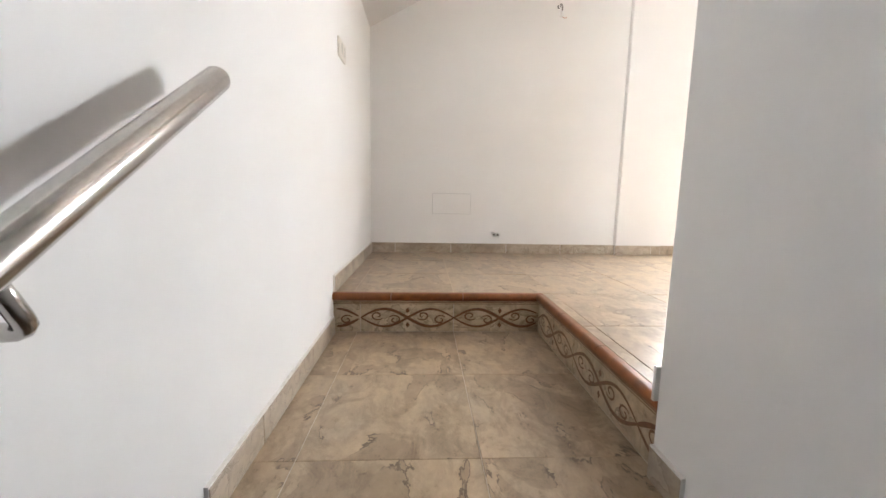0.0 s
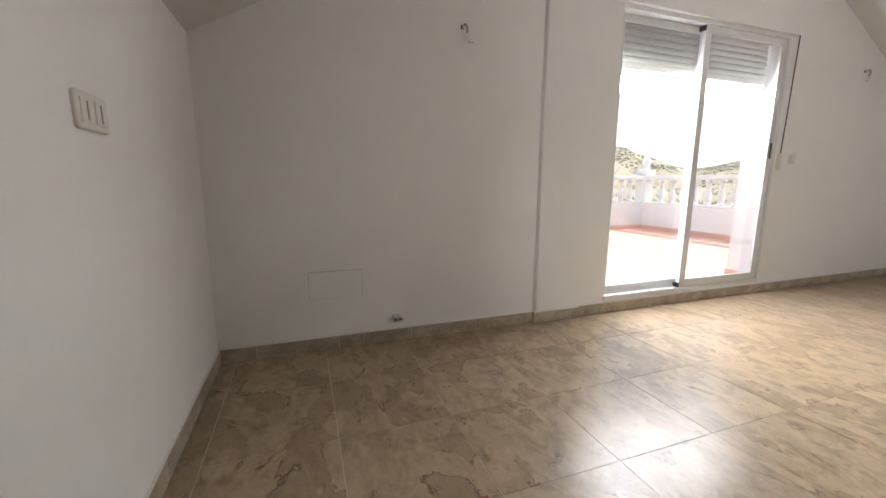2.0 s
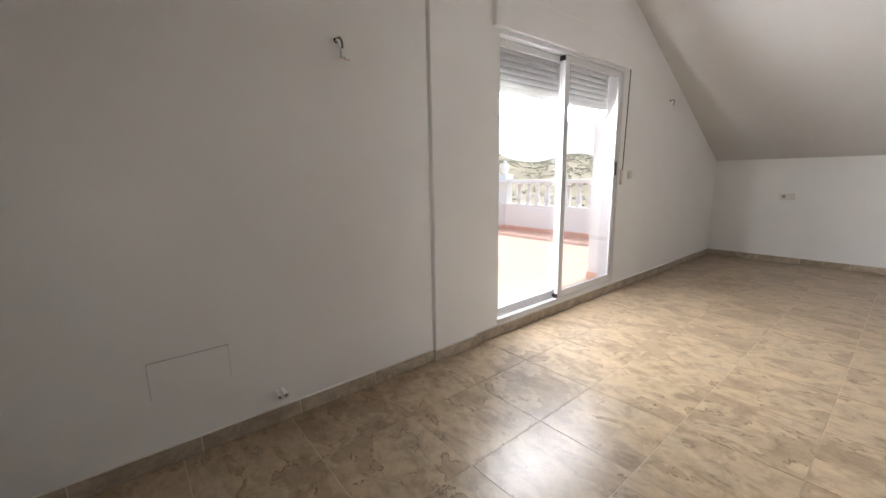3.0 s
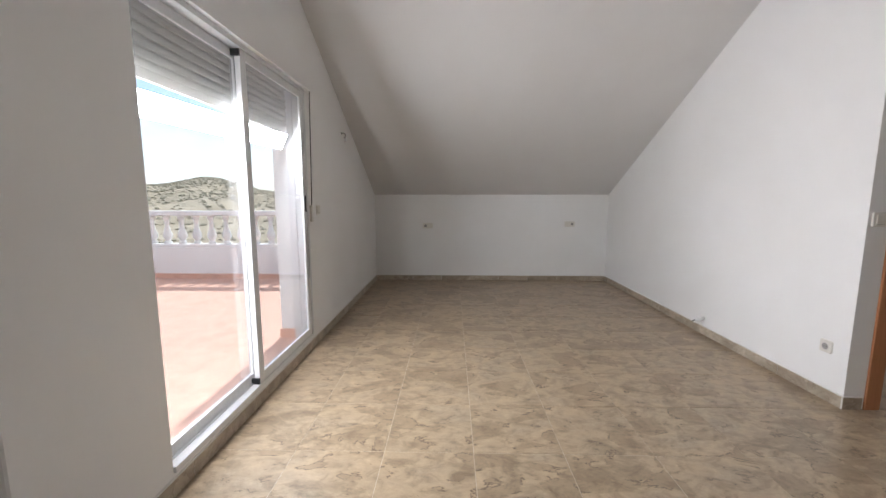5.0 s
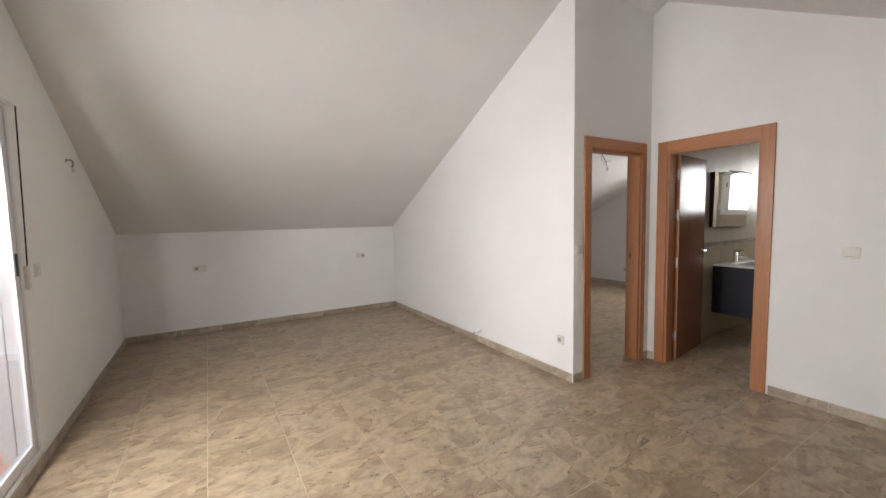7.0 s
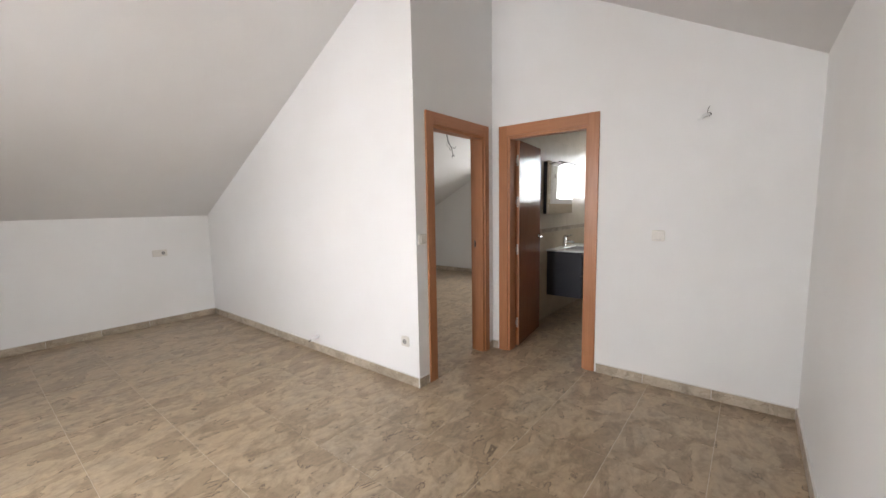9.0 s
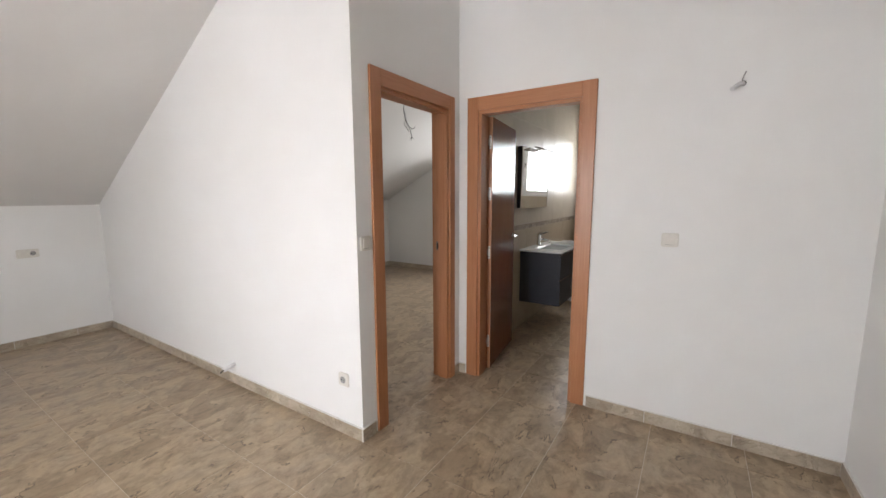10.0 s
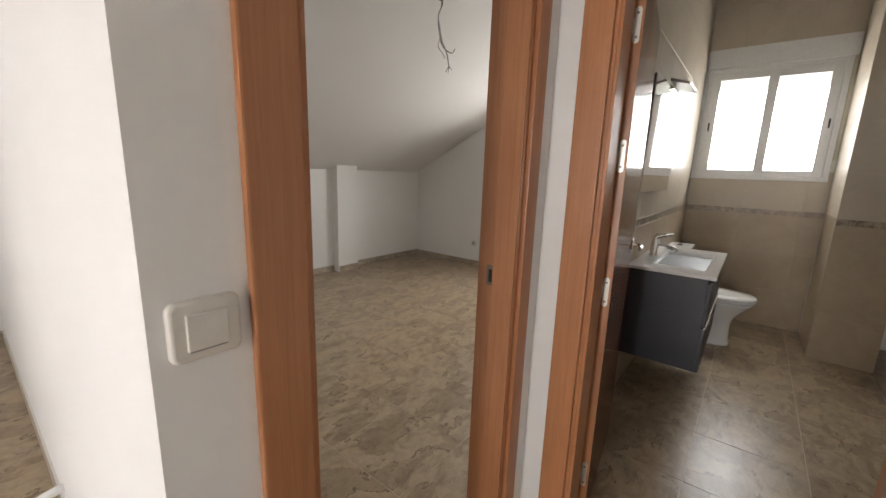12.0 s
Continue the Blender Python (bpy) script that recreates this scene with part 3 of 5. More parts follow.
baseboard("baseboard_stair_wall", (STAIR_E, SOUTH_Y), (STAIR_E, STAIR_END), 0, (1, 0), 0.3)
baseboard("baseboard_east", (EAST, PART_Y), (EAST, -0.012), 0, (-1, 0), 0.3)
baseboard("baseboard_partition", (PART_X, PART_Y), (EAST - 0.012, PART_Y), 0, (0, 1), 0.47)
baseboard("baseboard_wall_end", (PART_X, D1N + 0.092), (PART_X, PART_Y + 0.011), 0, (-1, 0), 0.4)
baseboard("baseboard_corner", (PART_X, SOUTH_Y + 0.012), (PART_X, D1S - 0.058), 0, (-1, 0), 0.4)
baseboard("baseboard_corner_south", (D2E + 0.088, SOUTH_Y), (PART_X, SOUTH_Y), 0, (0, 1), 0.4)
baseboard("baseboard_south", (STAIR_E + 0.012, SOUTH_Y), (D2W - 0.092, SOUTH_Y), 0, (0, 1), 0.445, 0.445)
baseboard("baseboard_bedroom_east", (EAST, FAR_S), (EAST, -6.88), 0, (-1, 0), 0.2)
baseboard("baseboard_bedroom_column", (EAST - 0.11, -6.88), (EAST - 0.11, -6.56), 0, (-1, 0), 0.4)
baseboard("baseboard_bedroom_north_end", (EAST, -6.56), (EAST, PART_Y - 0.125), 0, (-1, 0), 0.3)
baseboard("baseboard_bedroom_south", (PART_X + 0.125, FAR_S), (EAST - 0.012, FAR_S), 0, (0, 1), 0.3)

# ---- step between landing and floor ----
step = thing("tiled_step", "tiled step with terracotta nosing and scroll-painted riser tiles", "step", (0.47, STEP_Y, LOW), kind="structure")


def scroll(bm, put, x0, x1, centre, half, begin=None):
    """Interlaced scrolls and diamonds along a riser tile; put turns (along, up) into a place."""
    def ribbon(points, wide):
        rows = []
        for i, p in enumerate(points):
            q, r = points[max(i - 1, 0)], points[min(i + 1, len(points) - 1)]
            t = Vector((r[0] - q[0], r[1] - q[1])).normalized()
            w = wide * (0.45 + 0.55 * math.sin(math.pi * i / (len(points) - 1)) ** 0.6)
            rows.append((bm.verts.new(put(p[0] - t.y * w, p[1] + t.x * w)), bm.verts.new(put(p[0] + t.y * w, p[1] - t.x * w))))
        for a, b in zip(rows, rows[1:]):
            bm.faces.new((a[0], a[1], b[1], b[0]))
    span = 0.43
    s = x0 if begin is None else begin
    while s < x1 - 0.01:
        for sign in (1, -1):
            pts = [(u, centre + sign * half * 0.80 * math.sin(2 * math.pi * (u - s) / span)) for u in np.linspace(s, s + span, 44) if x0 <= u <= x1]
            if len(pts) > 2:
                ribbon(pts, 0.0072 if sign > 0 else 0.0058)
        for c, turn, way in ((0.075, 1, 1), (0.155, -1, -1), (0.285, 1, -1), (0.365, -1, 1)):
            pts = []
            for a in np.linspace(0, 2.3 * math.pi, 26):
                r = 0.030 * (1 - a / (3.1 * math.pi))
                pts.append((s + c + way * r * math.cos(a + 0.6), centre + turn * (0.010 - r * 0.75 * math.sin(a + 0.6))))
            pts = [q for q in pts if x0 + 0.004 < q[0] < x1 - 0.004]
            if len(pts) > 12:
                ribbon(pts, 0.0038)
        c = s + span / 2
        if x0 + 0.012 < c < x1 - 0.012:
            for dz in (half * 0.66, -half * 0.66):
                q = [bm.verts.new(put(c + i * 0.010, centre + dz + j * 0.014)) for i, j in ((-1, 0), (0, -1), (1, 0), (0, 1))]
                bm.faces.new(q)
        s += span
    return bm


RISE_TOP = -0.038
# front riser faces south, side riser faces west
front_y, side_x = STEP_Y + 0.018, STEP_X + 0.018
for x0, x1 in ((0.0, 0.121), (0.124, 0.551), (0.554, side_x)):
    part("riser_tile", block(x0, x1, front_y, front_y + 0.03, LOW, RISE_TOP + 0.002, bevel=0.0015), RISER, step)
for y0, y1 in ((-1.742, front_y - 0.001), (-2.19, -1.745), (STAIR_END, -2.193)):
    part("riser_tile", block(side_x, side_x + 0.03, y0, y1, LOW, RISE_TOP + 0.002, bevel=0.0015), RISER, step)
mid_z, half_z = (LOW + RISE_TOP - 0.012) / 2, 0.052
bm = scroll(bmesh.new(), lambda u, v: (u, front_y - 0.0012, v), 0.124, side_x - 0.003, mid_z, half_z)
scroll(bm, lambda u, v: (u, front_y - 0.0012, v), 0.006, 0.119, mid_z, half_z, 0.124 - 0.43)
part("scroll_pattern", bm, SCROLL, step, "brown painted scrolls and diamonds")
bm = scroll(bmesh.new(), lambda u, v: (side_x - 0.0012, -u, v), -front_y + 0.004, -STAIR_END, mid_z, half_z)
part("scroll_pattern", bm, SCROLL, step, "brown painted scrolls and diamonds")
for dz, h in ((-0.004, 0.0035), (-0.012, 0.002)):
    part("border_line", block(0, side_x, front_y - 0.001, front_y + 0.01, RISE_TOP + dz - h, RISE_TOP + dz), SCROLL, step)
    part("border_line", block(side_x - 0.001, side_x + 0.01, STAIR_END, front_y, RISE_TOP + dz - h, RISE_TOP + dz), SCROLL, step)


def nosing(length):
    """A bullnose edging tile: 3 cm deep, rounded at its front."""
    outline = [(0.032, -0.036), (0.012, -0.036)] + [(0.014 - 0.016 * math.sin(a), -0.0165 - 0.0185 * math.cos(a)) for a in np.linspace(0.2, math.pi - 0.1, 9)] + [(0.024, 0.002), (0.032, 0.0015)]
    return outline


for x0, x1 in ((0.0, 0.262), (0.264, 0.592), (0.594, STEP_X)):
    bm = bmesh.new()
    prism(bm, [(STEP_Y + u, v) for u, v in nosing(1)], "x", x0, x1 + (0.0 if x1 < STEP_X else 0.032))
    part("nosing_tile", bm, TERRACOTTA, step, "rounded terracotta edging tile")
for y0, y1 in ((-1.62, STEP_Y + 0.001), (-1.95, -1.622), (STAIR_END, -1.952)):
    bm = bmesh.new()
    prism(bm, [(STEP_X + u, v) for u, v in nosing(1)], "y", y0, y1)
    part("nosing_tile", bm, TERRACOTTA, step, "rounded terracotta edging tile")

# ---- patio door ----
patio = thing("window_1", "white aluminium sliding patio door with clear glass", "patio door", (3.4, 0.03, DOOR_SILL), kind="structure")
line_box("frame", [(DOOR_L, DOOR_R, -0.012, 0.085, DOOR_SILL, DOOR_SILL + 0.028), (DOOR_L, DOOR_R, -0.012, 0.085, DOOR_TOP - 0.03, DOOR_TOP), (DOOR_L, DOOR_L + 0.028, 0.022, 0.085, DOOR_SILL + 0.028, DOOR_TOP - 0.03), (DOOR_R - 0.03, DOOR_R, -0.012, 0.085, DOOR_SILL + 0.028, DOOR_TOP - 0.03),
    (DOOR_L + 0.028, DOOR_R - 0.03, 0.034, 0.038, DOOR_SILL + 0.028, DOOR_SILL + 0.04)], ALUMINIUM, patio, 0.002)


def sash(x0, x1, y0, y1, z0, z1, left, right, low, high, pane_name="pane"):
    bm = bmesh.new()
    for b in ((x0, x0 + left, y0, y1, z0, z1), (x1 - right, x1, y0, y1, z0, z1), (x0 + left, x1 - right, y0, y1, z0, z0 + low), (x0 + left, x1 - right, y0, y1, z1 - high, z1)):
        box(bm, *b, bevel=0.003)
    s = part("sash", bm, ALUMINIUM, patio)
    pane = part(pane_name, block(x0 + left - 0.005, x1 - right + 0.005, (y0 + y1) / 2 - 0.004, (y0 + y1) / 2 + 0.004, z0 + low - 0.005, z1 - high + 0.005), GLASS, s)
    pane.visible_shadow = False
    return s


sash(DOOR_L + 0.024, 3.385, 0.045, 0.075, DOOR_SILL + 0.03, DOOR_TOP - 0.032, 0.035, 0.05, 0.06, 0.05)
inner_sash = sash(3.315, DOOR_R - 0.032, -0.004, 0.028, DOOR_SILL + 0.03, DOOR_TOP - 0.032, 0.062, 0.055, 0.06, 0.05)
for z in (DOOR_SILL + 0.03, DOOR_TOP - 0.072):
    part("brush_seal", block(3.303, 3.316, -0.005, 0.044, z, z + 0.036, bevel=0.002), RUBBER, patio, "black interlock brush block")
part("latch", block(DOOR_R - 0.068, DOOR_R - 0.050, -0.012, -0.004, 1.17, 1.30, bevel=0.003), RUBBER, patio, "slim dark latch recess")
shutter_box = setting("shutter_box", block(2.49, 4.345, -0.036, 0.004, 2.142, 2.372, bevel=0.004), WHITE, "white roller shutter box cover above the patio door", "shutter box")
shutter = thing("roller_shutter", "ivory roller shutter mostly rolled up outside the glass", "roller shutter", (3.4, 0.15, 1.84))
for k in range(8):
    z = 1.835 + 0.046 * k
    bm = bmesh.new()
    outline = [(0.150, z), (0.140, z + 0.004), (0.134, z + 0.014), (0.1325, z + 0.023), (0.134, z + 0.033), (0.141, z + 0.042), (0.150, z + 0.045)]
    prism(bm, outline, "x", DOOR_L + 0.03, DOOR_R - 0.03)
    part("slat", bm, SLAT, shutter)
part("bottom_rail", block(DOOR_L + 0.03, DOOR_R - 0.03, 0.136, 0.152, 1.785, 1.834, bevel=0.003), SLAT, shutter)
for x0, x1 in ((DOOR_L, DOOR_L + 0.03), (DOOR_R + 0.001, REVEAL - 0.001)):
    part("guide_rail", block(x0, x1, 0.10, 0.16, TZ, 2.35, bevel=0.003), ALUMINIUM, shutter)
strap = thing("shutter_strap", "ivory shutter strap beside the patio door, its shadow drawn as a black line", "strap", (4.31, -0.02, 1.2))
# Strap run drawn black: the strap's shadow line is put into its colour.
bm = tube(bmesh.new(), [(4.325, -0.03, 2.15), (4.323, -0.022, 1.7), (4.32, -0.014, 1.25), (4.32, -0.012, 1.21)], 0.004, 6)
part("webbing", bm, RUBBER, strap)
part("strap_guide", block(4.298, 4.335, -0.020, 0.002, 1.08, 1.22, bevel=0.006), PLASTIC, strap)


# ---- doorways ----
def doorway(name, label, across, wall_face, room_side, depth, lo, hi, w_lo=0.088):
    """Jambs, stops and casings round an opening; across is 'x' or 'y', the way that the opening is wide."""
    th = thing(name, label, "doorway", kind="structure")
    sign = room_side

    def put(u0, u1, d0, d1, z0, z1):
        d0, d1 = sorted((wall_face + sign * d0, wall_face + sign * d1))
        return (u0, u1, d0, d1, z0, z1) if across == "x" else (d0, d1, u0, u1, z0, z1)

    w, top = 0.088, 2.037
    for u0, u1 in ((lo - w_lo + 0.012, lo + 0.012), (hi - 0.012, hi + w - 0.012)):
        line_box("casing", [put(u0, u1, -0.002, 0.014, 0, top + w - 0.006)], WOOD, th, 0.004)
    line_box("casing", [put(lo + 0.012, hi - 0.012, -0.002, 0.0135, top - 0.012, top + w - 0.006)], WOOD_X, th, 0.004)
    for u0, u1 in ((lo - 0.004, lo + 0.022), (hi - 0.022, hi + 0.004)):
        line_box("jamb", [put(u0, u1, -depth - 0.008, -0.0025, 0, top)], WOOD, th, 0.002)
    line_box("head_jamb", [put(lo + 0.022, hi - 0.022, -depth - 0.008, -0.0025, top - 0.026, top)], WOOD_X, th, 0.002)
    for u0, u1 in ((lo + 0.022, lo + 0.032), (hi - 0.032, hi - 0.022)):
        line_box("door_stop", [put(u0, u1, -depth + 0.045, -0.0045, 0, top - 0.026)], WOOD, th, 0.0015)
    line_box("door_stop", [put(lo + 0.032, hi - 0.032, -depth + 0.045, -0.0045, top - 0.036, top - 0.026)], WOOD_X, th, 0.0015)
    for u0, u1 in ((lo - w_lo + 0.012, lo + 0.012), (hi - 0.012, hi + w - 0.012)):
        line_box("casing", [put(u0, u1, -depth - 0.022, -depth - 0.0075, 0, top + w - 0.006)], WOOD, th, 0.004)
    line_box("casing", [put(lo + 0.012, hi - 0.012, -depth - 0.0215, -depth - 0.0075, top - 0.012, top + w - 0.006)], WOOD_X, th, 0.004)
    return th


door_1 = doorway("door_1", "open bedroom doorway with orange-brown wooden casing", "y", PART_X, -1, 0.125, D1S, D1N, 0.067)
part("strike_plate", block(PART_X + 0.075, PART_X + 0.105, D1S + 0.020, D1S + 0.0245, 1.007, 1.073, bevel=0.001), AGED, door_1, "dull metal strike plate in the jamb")
part("latch_hole", block(PART_X + 0.083, PART_X + 0.097, D1S + 0.022, D1S + 0.0255, 1.018, 1.06), DARK, door_1)
door_2 = doorway("door_2", "bathroom doorway with orange-brown wooden casing", "x", SOUTH_Y, 1, 0.13, D2W, D2E)

leaf = thing("door_leaf", "glossy orange-brown door leaf swung open into the bathroom", "door", (0, 0, 0))
LW = 0.69
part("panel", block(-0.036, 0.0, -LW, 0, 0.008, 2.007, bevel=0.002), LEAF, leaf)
part("edge_strip", block(-0.0365, 0.0005, -0.001, 0.0035, 0.008, 2.007, bevel=0.001), WOOD, leaf, "lighter lipped door edge")
for z in (0.24, 0.97, 1.43, 1.82):
    curve = [(-0.019 + 0.010 * math.cos(a), z + (0.042 if math.sin(a) >= 0 else -0.042) + 0.010 * math.sin(a)) for a in np.linspace(0, 2 * math.pi, 20, endpoint=False)]
    hinge = part("hinge", prism(bmesh.new(), curve, "y", 0.0030, 0.0058), BRASS, leaf, "satin metal hinge plate with rounded ends")
    part("tongue", block(-0.012, 0.002, 0.0032, 0.0055, z - 0.022, z + 0.022), BRASS, hinge)
    for dz in (-0.034, 0.034):
        part("screw", tube(bmesh.new(), [(-0.019, 0.0055, z + dz), (-0.019, 0.0066, z + dz)], 0.0042, 12), AGED, hinge)
    part("knuckle", tube(bmesh.new(), [(0.005, 0.006, z - 0.024), (0.005, 0.006, z + 0.024)], 0.0055, 10), AGED, hinge)
for side, x in ((-1, -0.036), (1, 0.0)):
    handle = part("lever_handle", tube(bmesh.new(), spline([(x, -LW + 0.06, 1.05), (x + side * 0.035, -LW + 0.06, 1.05), (x + side * 0.045, -LW + 0.075, 1.05), (x + side * 0.045, -LW + 0.12, 1.05), (x + side * 0.043, -LW + 0.175, 1.048)], 5), 0.009, 10), CHROME, leaf, "chrome lever handle")
    part("rose", tube(bmesh.new(), [(x, -LW + 0.06, 1.05), (x + side * 0.009, -LW + 0.06, 1.05)], 0.025, 18), CHROME, handle)
leaf.matrix_basis = pose(D2E - 0.009, SOUTH_Y - 0.162, 0, 0, 0, 8.0)
# lever points back to the hinge side; leaf hangs on the east jamb


# ---- switches and sockets ----
def switch_plate(name, label, wide, high, gangs):
    """A wall plate in the x-z plane that faces -y; gangs are 'rocker', 'slot', 'socket' or 'blank'."""
    th = thing(name, label, "socket" if "socket" in name else "switch", group="wall plates")
    plate, rows = bmesh.new(), []
    for inset, d in ((0, 0), (0, -0.005), (0.002, -0.0085), (0.006, -0.010)):
        row = []
        for a in np.linspace(0, 2 * math.pi, 32, endpoint=False) + math.pi / 32:
            cx, cz = math.copysign(wide / 2 - 0.013, math.cos(a)), math.copysign(high / 2 - 0.013, math.sin(a))
            row.append(plate.verts.new((cx + (0.013 - inset) * math.cos(a), d, cz + (0.013 - inset) * math.sin(a))))
        rows.append(row)
    for a, b in zip(rows, rows[1:]):
        for i in range(32):
            plate.faces.new((a[i], a[(i + 1) % 32], b[(i + 1) % 32], b[i])).smooth = True
    plate.faces.new(rows[-1])
    bmesh.ops.recalc_face_normals(plate, faces=plate.faces)
    part("plate", plate, PLASTIC, th)
    n = len(gangs)
    pitch = (wide - 0.02) / n
    for i, g in enumerate(gangs):
        c = (i - (n - 1) / 2) * pitch
        r = min(pitch, high - 0.02) / 2 - 0.006
        if g == "socket":
            face = part("socket_ring", tube(bmesh.new(), [(c, -0.009, 0), (c, -0.012, 0)], [r + 0.003, r], 24), PLASTIC, th)
            part("recess", tube(bmesh.new(), [(c, -0.011, 0), (c, -0.0125, 0)], r - 0.004, 24), SHADE_PLASTIC, face)
            for dx in (-0.0095, 0.0095):
                part("pin_hole", tube(bmesh.new(), [(c + dx, -0.012, 0), (c + dx, -0.0132, 0)], 0.003, 10), DARK, face)
        elif g == "rocker":
            rk = part("rocker", block(c - r, c + r, -0.0145, -0.009, -r * 0.98, r * 0.98, bevel=0.002), PLASTIC, th)
            part("gap", block(c - r * 0.9, c + r * 0.9, -0.0107, -0.0095, -r * 1.1, -r * 1.02), SHADE_PLASTIC, th)
        elif g == "slot":
            part("rocker", block(c - r, c + r, -0.0125, -0.009, -r, r, bevel=0.002), PLASTIC, th)
            part("gap", block(c - 0.003, c + 0.003, -0.0137, -0.012, -r * 0.8, r * 0.8), SHADE_PLASTIC, th)
        else:
            part("blank_cover", block(c - r, c + r, -0.0125, -0.009, -r, r, bevel=0.003), PLASTIC, th)
    return th


single = switch_plate("light_switch", "ivory single rocker light switch on a white wall", 0.088, 0.082, ["rocker"])
single.matrix_basis = pose(1.914, SOUTH_Y, 1.157, 0, 0, 180)
copy_thing(single, pose(PART_X, -3.644, 1.155, 0, 0, -90))
s2 = switch_plate("light_switch", "ivory double switch plate on a white wall", 0.155, 0.088, ["slot", "slot"])
s2.matrix_basis = pose(0, -1.052, 1.13, 0, 0, 90)
s3 = copy_thing(single, pose(4.50, 0, 1.175, 0, 0, 0))
tagged(s3, "ivory rocker switch beside the patio door")
o1 = switch_plate("wall_socket", "ivory socket plate with a blank cover on the knee wall", 0.155, 0.082, ["socket", "blank"])
o1.matrix_basis = pose(EAST, -0.819, 0.858, 0, 0, -90)
o2 = switch_plate("wall_socket", "ivory blank cover and socket plate on the knee wall", 0.155, 0.082, ["blank", "socket"])
o2.matrix_basis = pose(EAST, -3.007, 0.887, 0, 0, -90)
o3 = switch_plate("wall_socket", "ivory single wall socket low on the partition", 0.082, 0.082, ["socket"])
o3.matrix_basis = pose(3.475, PART_Y, 0.345, 0, 0, 180)
copy_thing(o3, pose(5.95, FAR_S, 0.33, 0, 0, 180))

cover = thing("junction_cover", "flat white painted cover plate screwed to the wall", "cover plate", (0.626, 0, 0.31))
part("plate", block(0.478, 0.774, -0.007, -0.003, 0.307, 0.464, bevel=0.001), WHITE, cover)
# Grey sheet a little larger than the plate, drawn as its shadow outline.
part("edge_shadow", block(0.4765, 0.7755, -0.0032, 0.0, 0.3055, 0.4655), SHADE_PLASTIC, cover)
for x in (0.486, 0.766):
    for z in (0.315, 0.456):
        part("screw", tube(bmesh.new(), [(x, -0.006, z), (x, -0.0078, z)], 0.003, 8), CONDUIT, cover)


# ---- loose cables and pipe stubs ----
def stub(label, m):
    """A short white conduit end with two wires, pointing along local -y."""
    th = thing("conduit_stub", label, "conduit", group="conduit stubs")
    bm = tube(bmesh.new(), [(-0.012, 0.01, 0), (-0.012, -0.03, -0.002), (-0.014, -0.062, -0.006)], 0.0135, 12, caps=False)
    tube(bm, [(0.014, 0.01, 0), (0.014, -0.026, -0.002), (0.018, -0.056, -0.008)], 0.0135, 12, caps=False)
    part("conduit", bm, CONDUIT, th)
    part("bore", tube(bmesh.new(), [(-0.0138, -0.05, -0.005), (-0.014, -0.058, -0.006)], 0.007, 12), SHADE_PLASTIC, th)
    part("bore", tube(bmesh.new(), [(0.0175, -0.045, -0.006), (0.018, -0.052, -0.007)], 0.008, 12), SHADE_PLASTIC, th)
    th.matrix_basis = m
    return th


stub("two short white conduit ends poking out of the wall", pose(0.972, 0, 0.158))
pipe = thing("cable_stub", "white cable conduit poking out low on the partition", "conduit", (4.672, PART_Y, 0.15))
part("conduit", tube(bmesh.new(), [(4.672, PART_Y - 0.01, 0.152), (4.669, PART_Y + 0.04, 0.147), (4.664, PART_Y + 0.088, 0.138)], 0.017, 12), CONDUIT, pipe)
part("cable", tube(bmesh.new(), spline([(4.664, PART_Y + 0.075, 0.140), (4.661, PART_Y + 0.10, 0.134), (4.663, PART_Y + 0.115, 0.124)], 6), 0.005, 8), BLACK_WIRE, pipe)


def wall_wires(label, m, bend):
    """Twisted wire tails out of a small hole, with a white connector; faces local -y."""
    th = thing("wall_wires", label, "wiring", group="wall light wires")
    part("hole", tube(bmesh.new(), [(0, 0.004, 0), (0, -0.0015, 0)], 0.013, 12), DARK, th)
    part("cable", tube(bmesh.new(), spline([(0, 0, 0), (0.004, -0.03, 0.006), (0.010 * bend, -0.045, -0.02), (0.012 * bend, -0.035, -0.055)], 8), 0.0055, 8), WIRE, th)
    part("cable", tube(bmesh.new(), spline([(0, 0, -0.003), (-0.006, -0.026, -0.004), (-0.002, -0.04, -0.035), (0.016 * bend, -0.04, -0.07)], 8), 0.0045, 8), CONDUIT, th)
    part("connector", block(0.002, 0.024, -0.048, -0.028, -0.085, -0.045, bevel=0.004), CONDUIT, th, "small white terminal block")
    part("bare_end", tube(bmesh.new(), spline([(0.014, -0.038, -0.082), (0.03 * bend, -0.04, -0.092), (0.05 * bend, -0.042, -0.088)], 6), 0.0018, 6), COPPER, th)
    th.matrix_basis = m
    return th


wall_wires("grey twisted wire tails hanging from the wall", pose(1.395, 0, 1.85), 1)
wall_wires("short grey wire tails beside the patio door", pose(5.345, 0, 1.97), -1)
tail = thing("wall_wires", "white cable sheath and wire sticking out of the wall", "wiring", (1.667, SOUTH_Y, 1.97), "wall light wires")
part("hole", tube(bmesh.new(), [(1.64, SOUTH_Y - 0.004, 1.985), (1.64, SOUTH_Y + 0.0015, 1.985)], 0.013, 12), DARK, tail)
part("sheath", tube(bmesh.new(), spline([(1.642, SOUTH_Y + 0.0, 1.984), (1.66, SOUTH_Y + 0.04, 1.975), (1.69, SOUTH_Y + 0.085, 1.945)], 6), 0.011, 12), CONDUIT, tail)
part("cable", tube(bmesh.new(), spline([(1.65, SOUTH_Y + 0.02, 1.98), (1.645, SOUTH_Y + 0.05, 2.005), (1.636, SOUTH_Y + 0.055, 2.03)], 6), 0.003, 6), WIRE, tail)

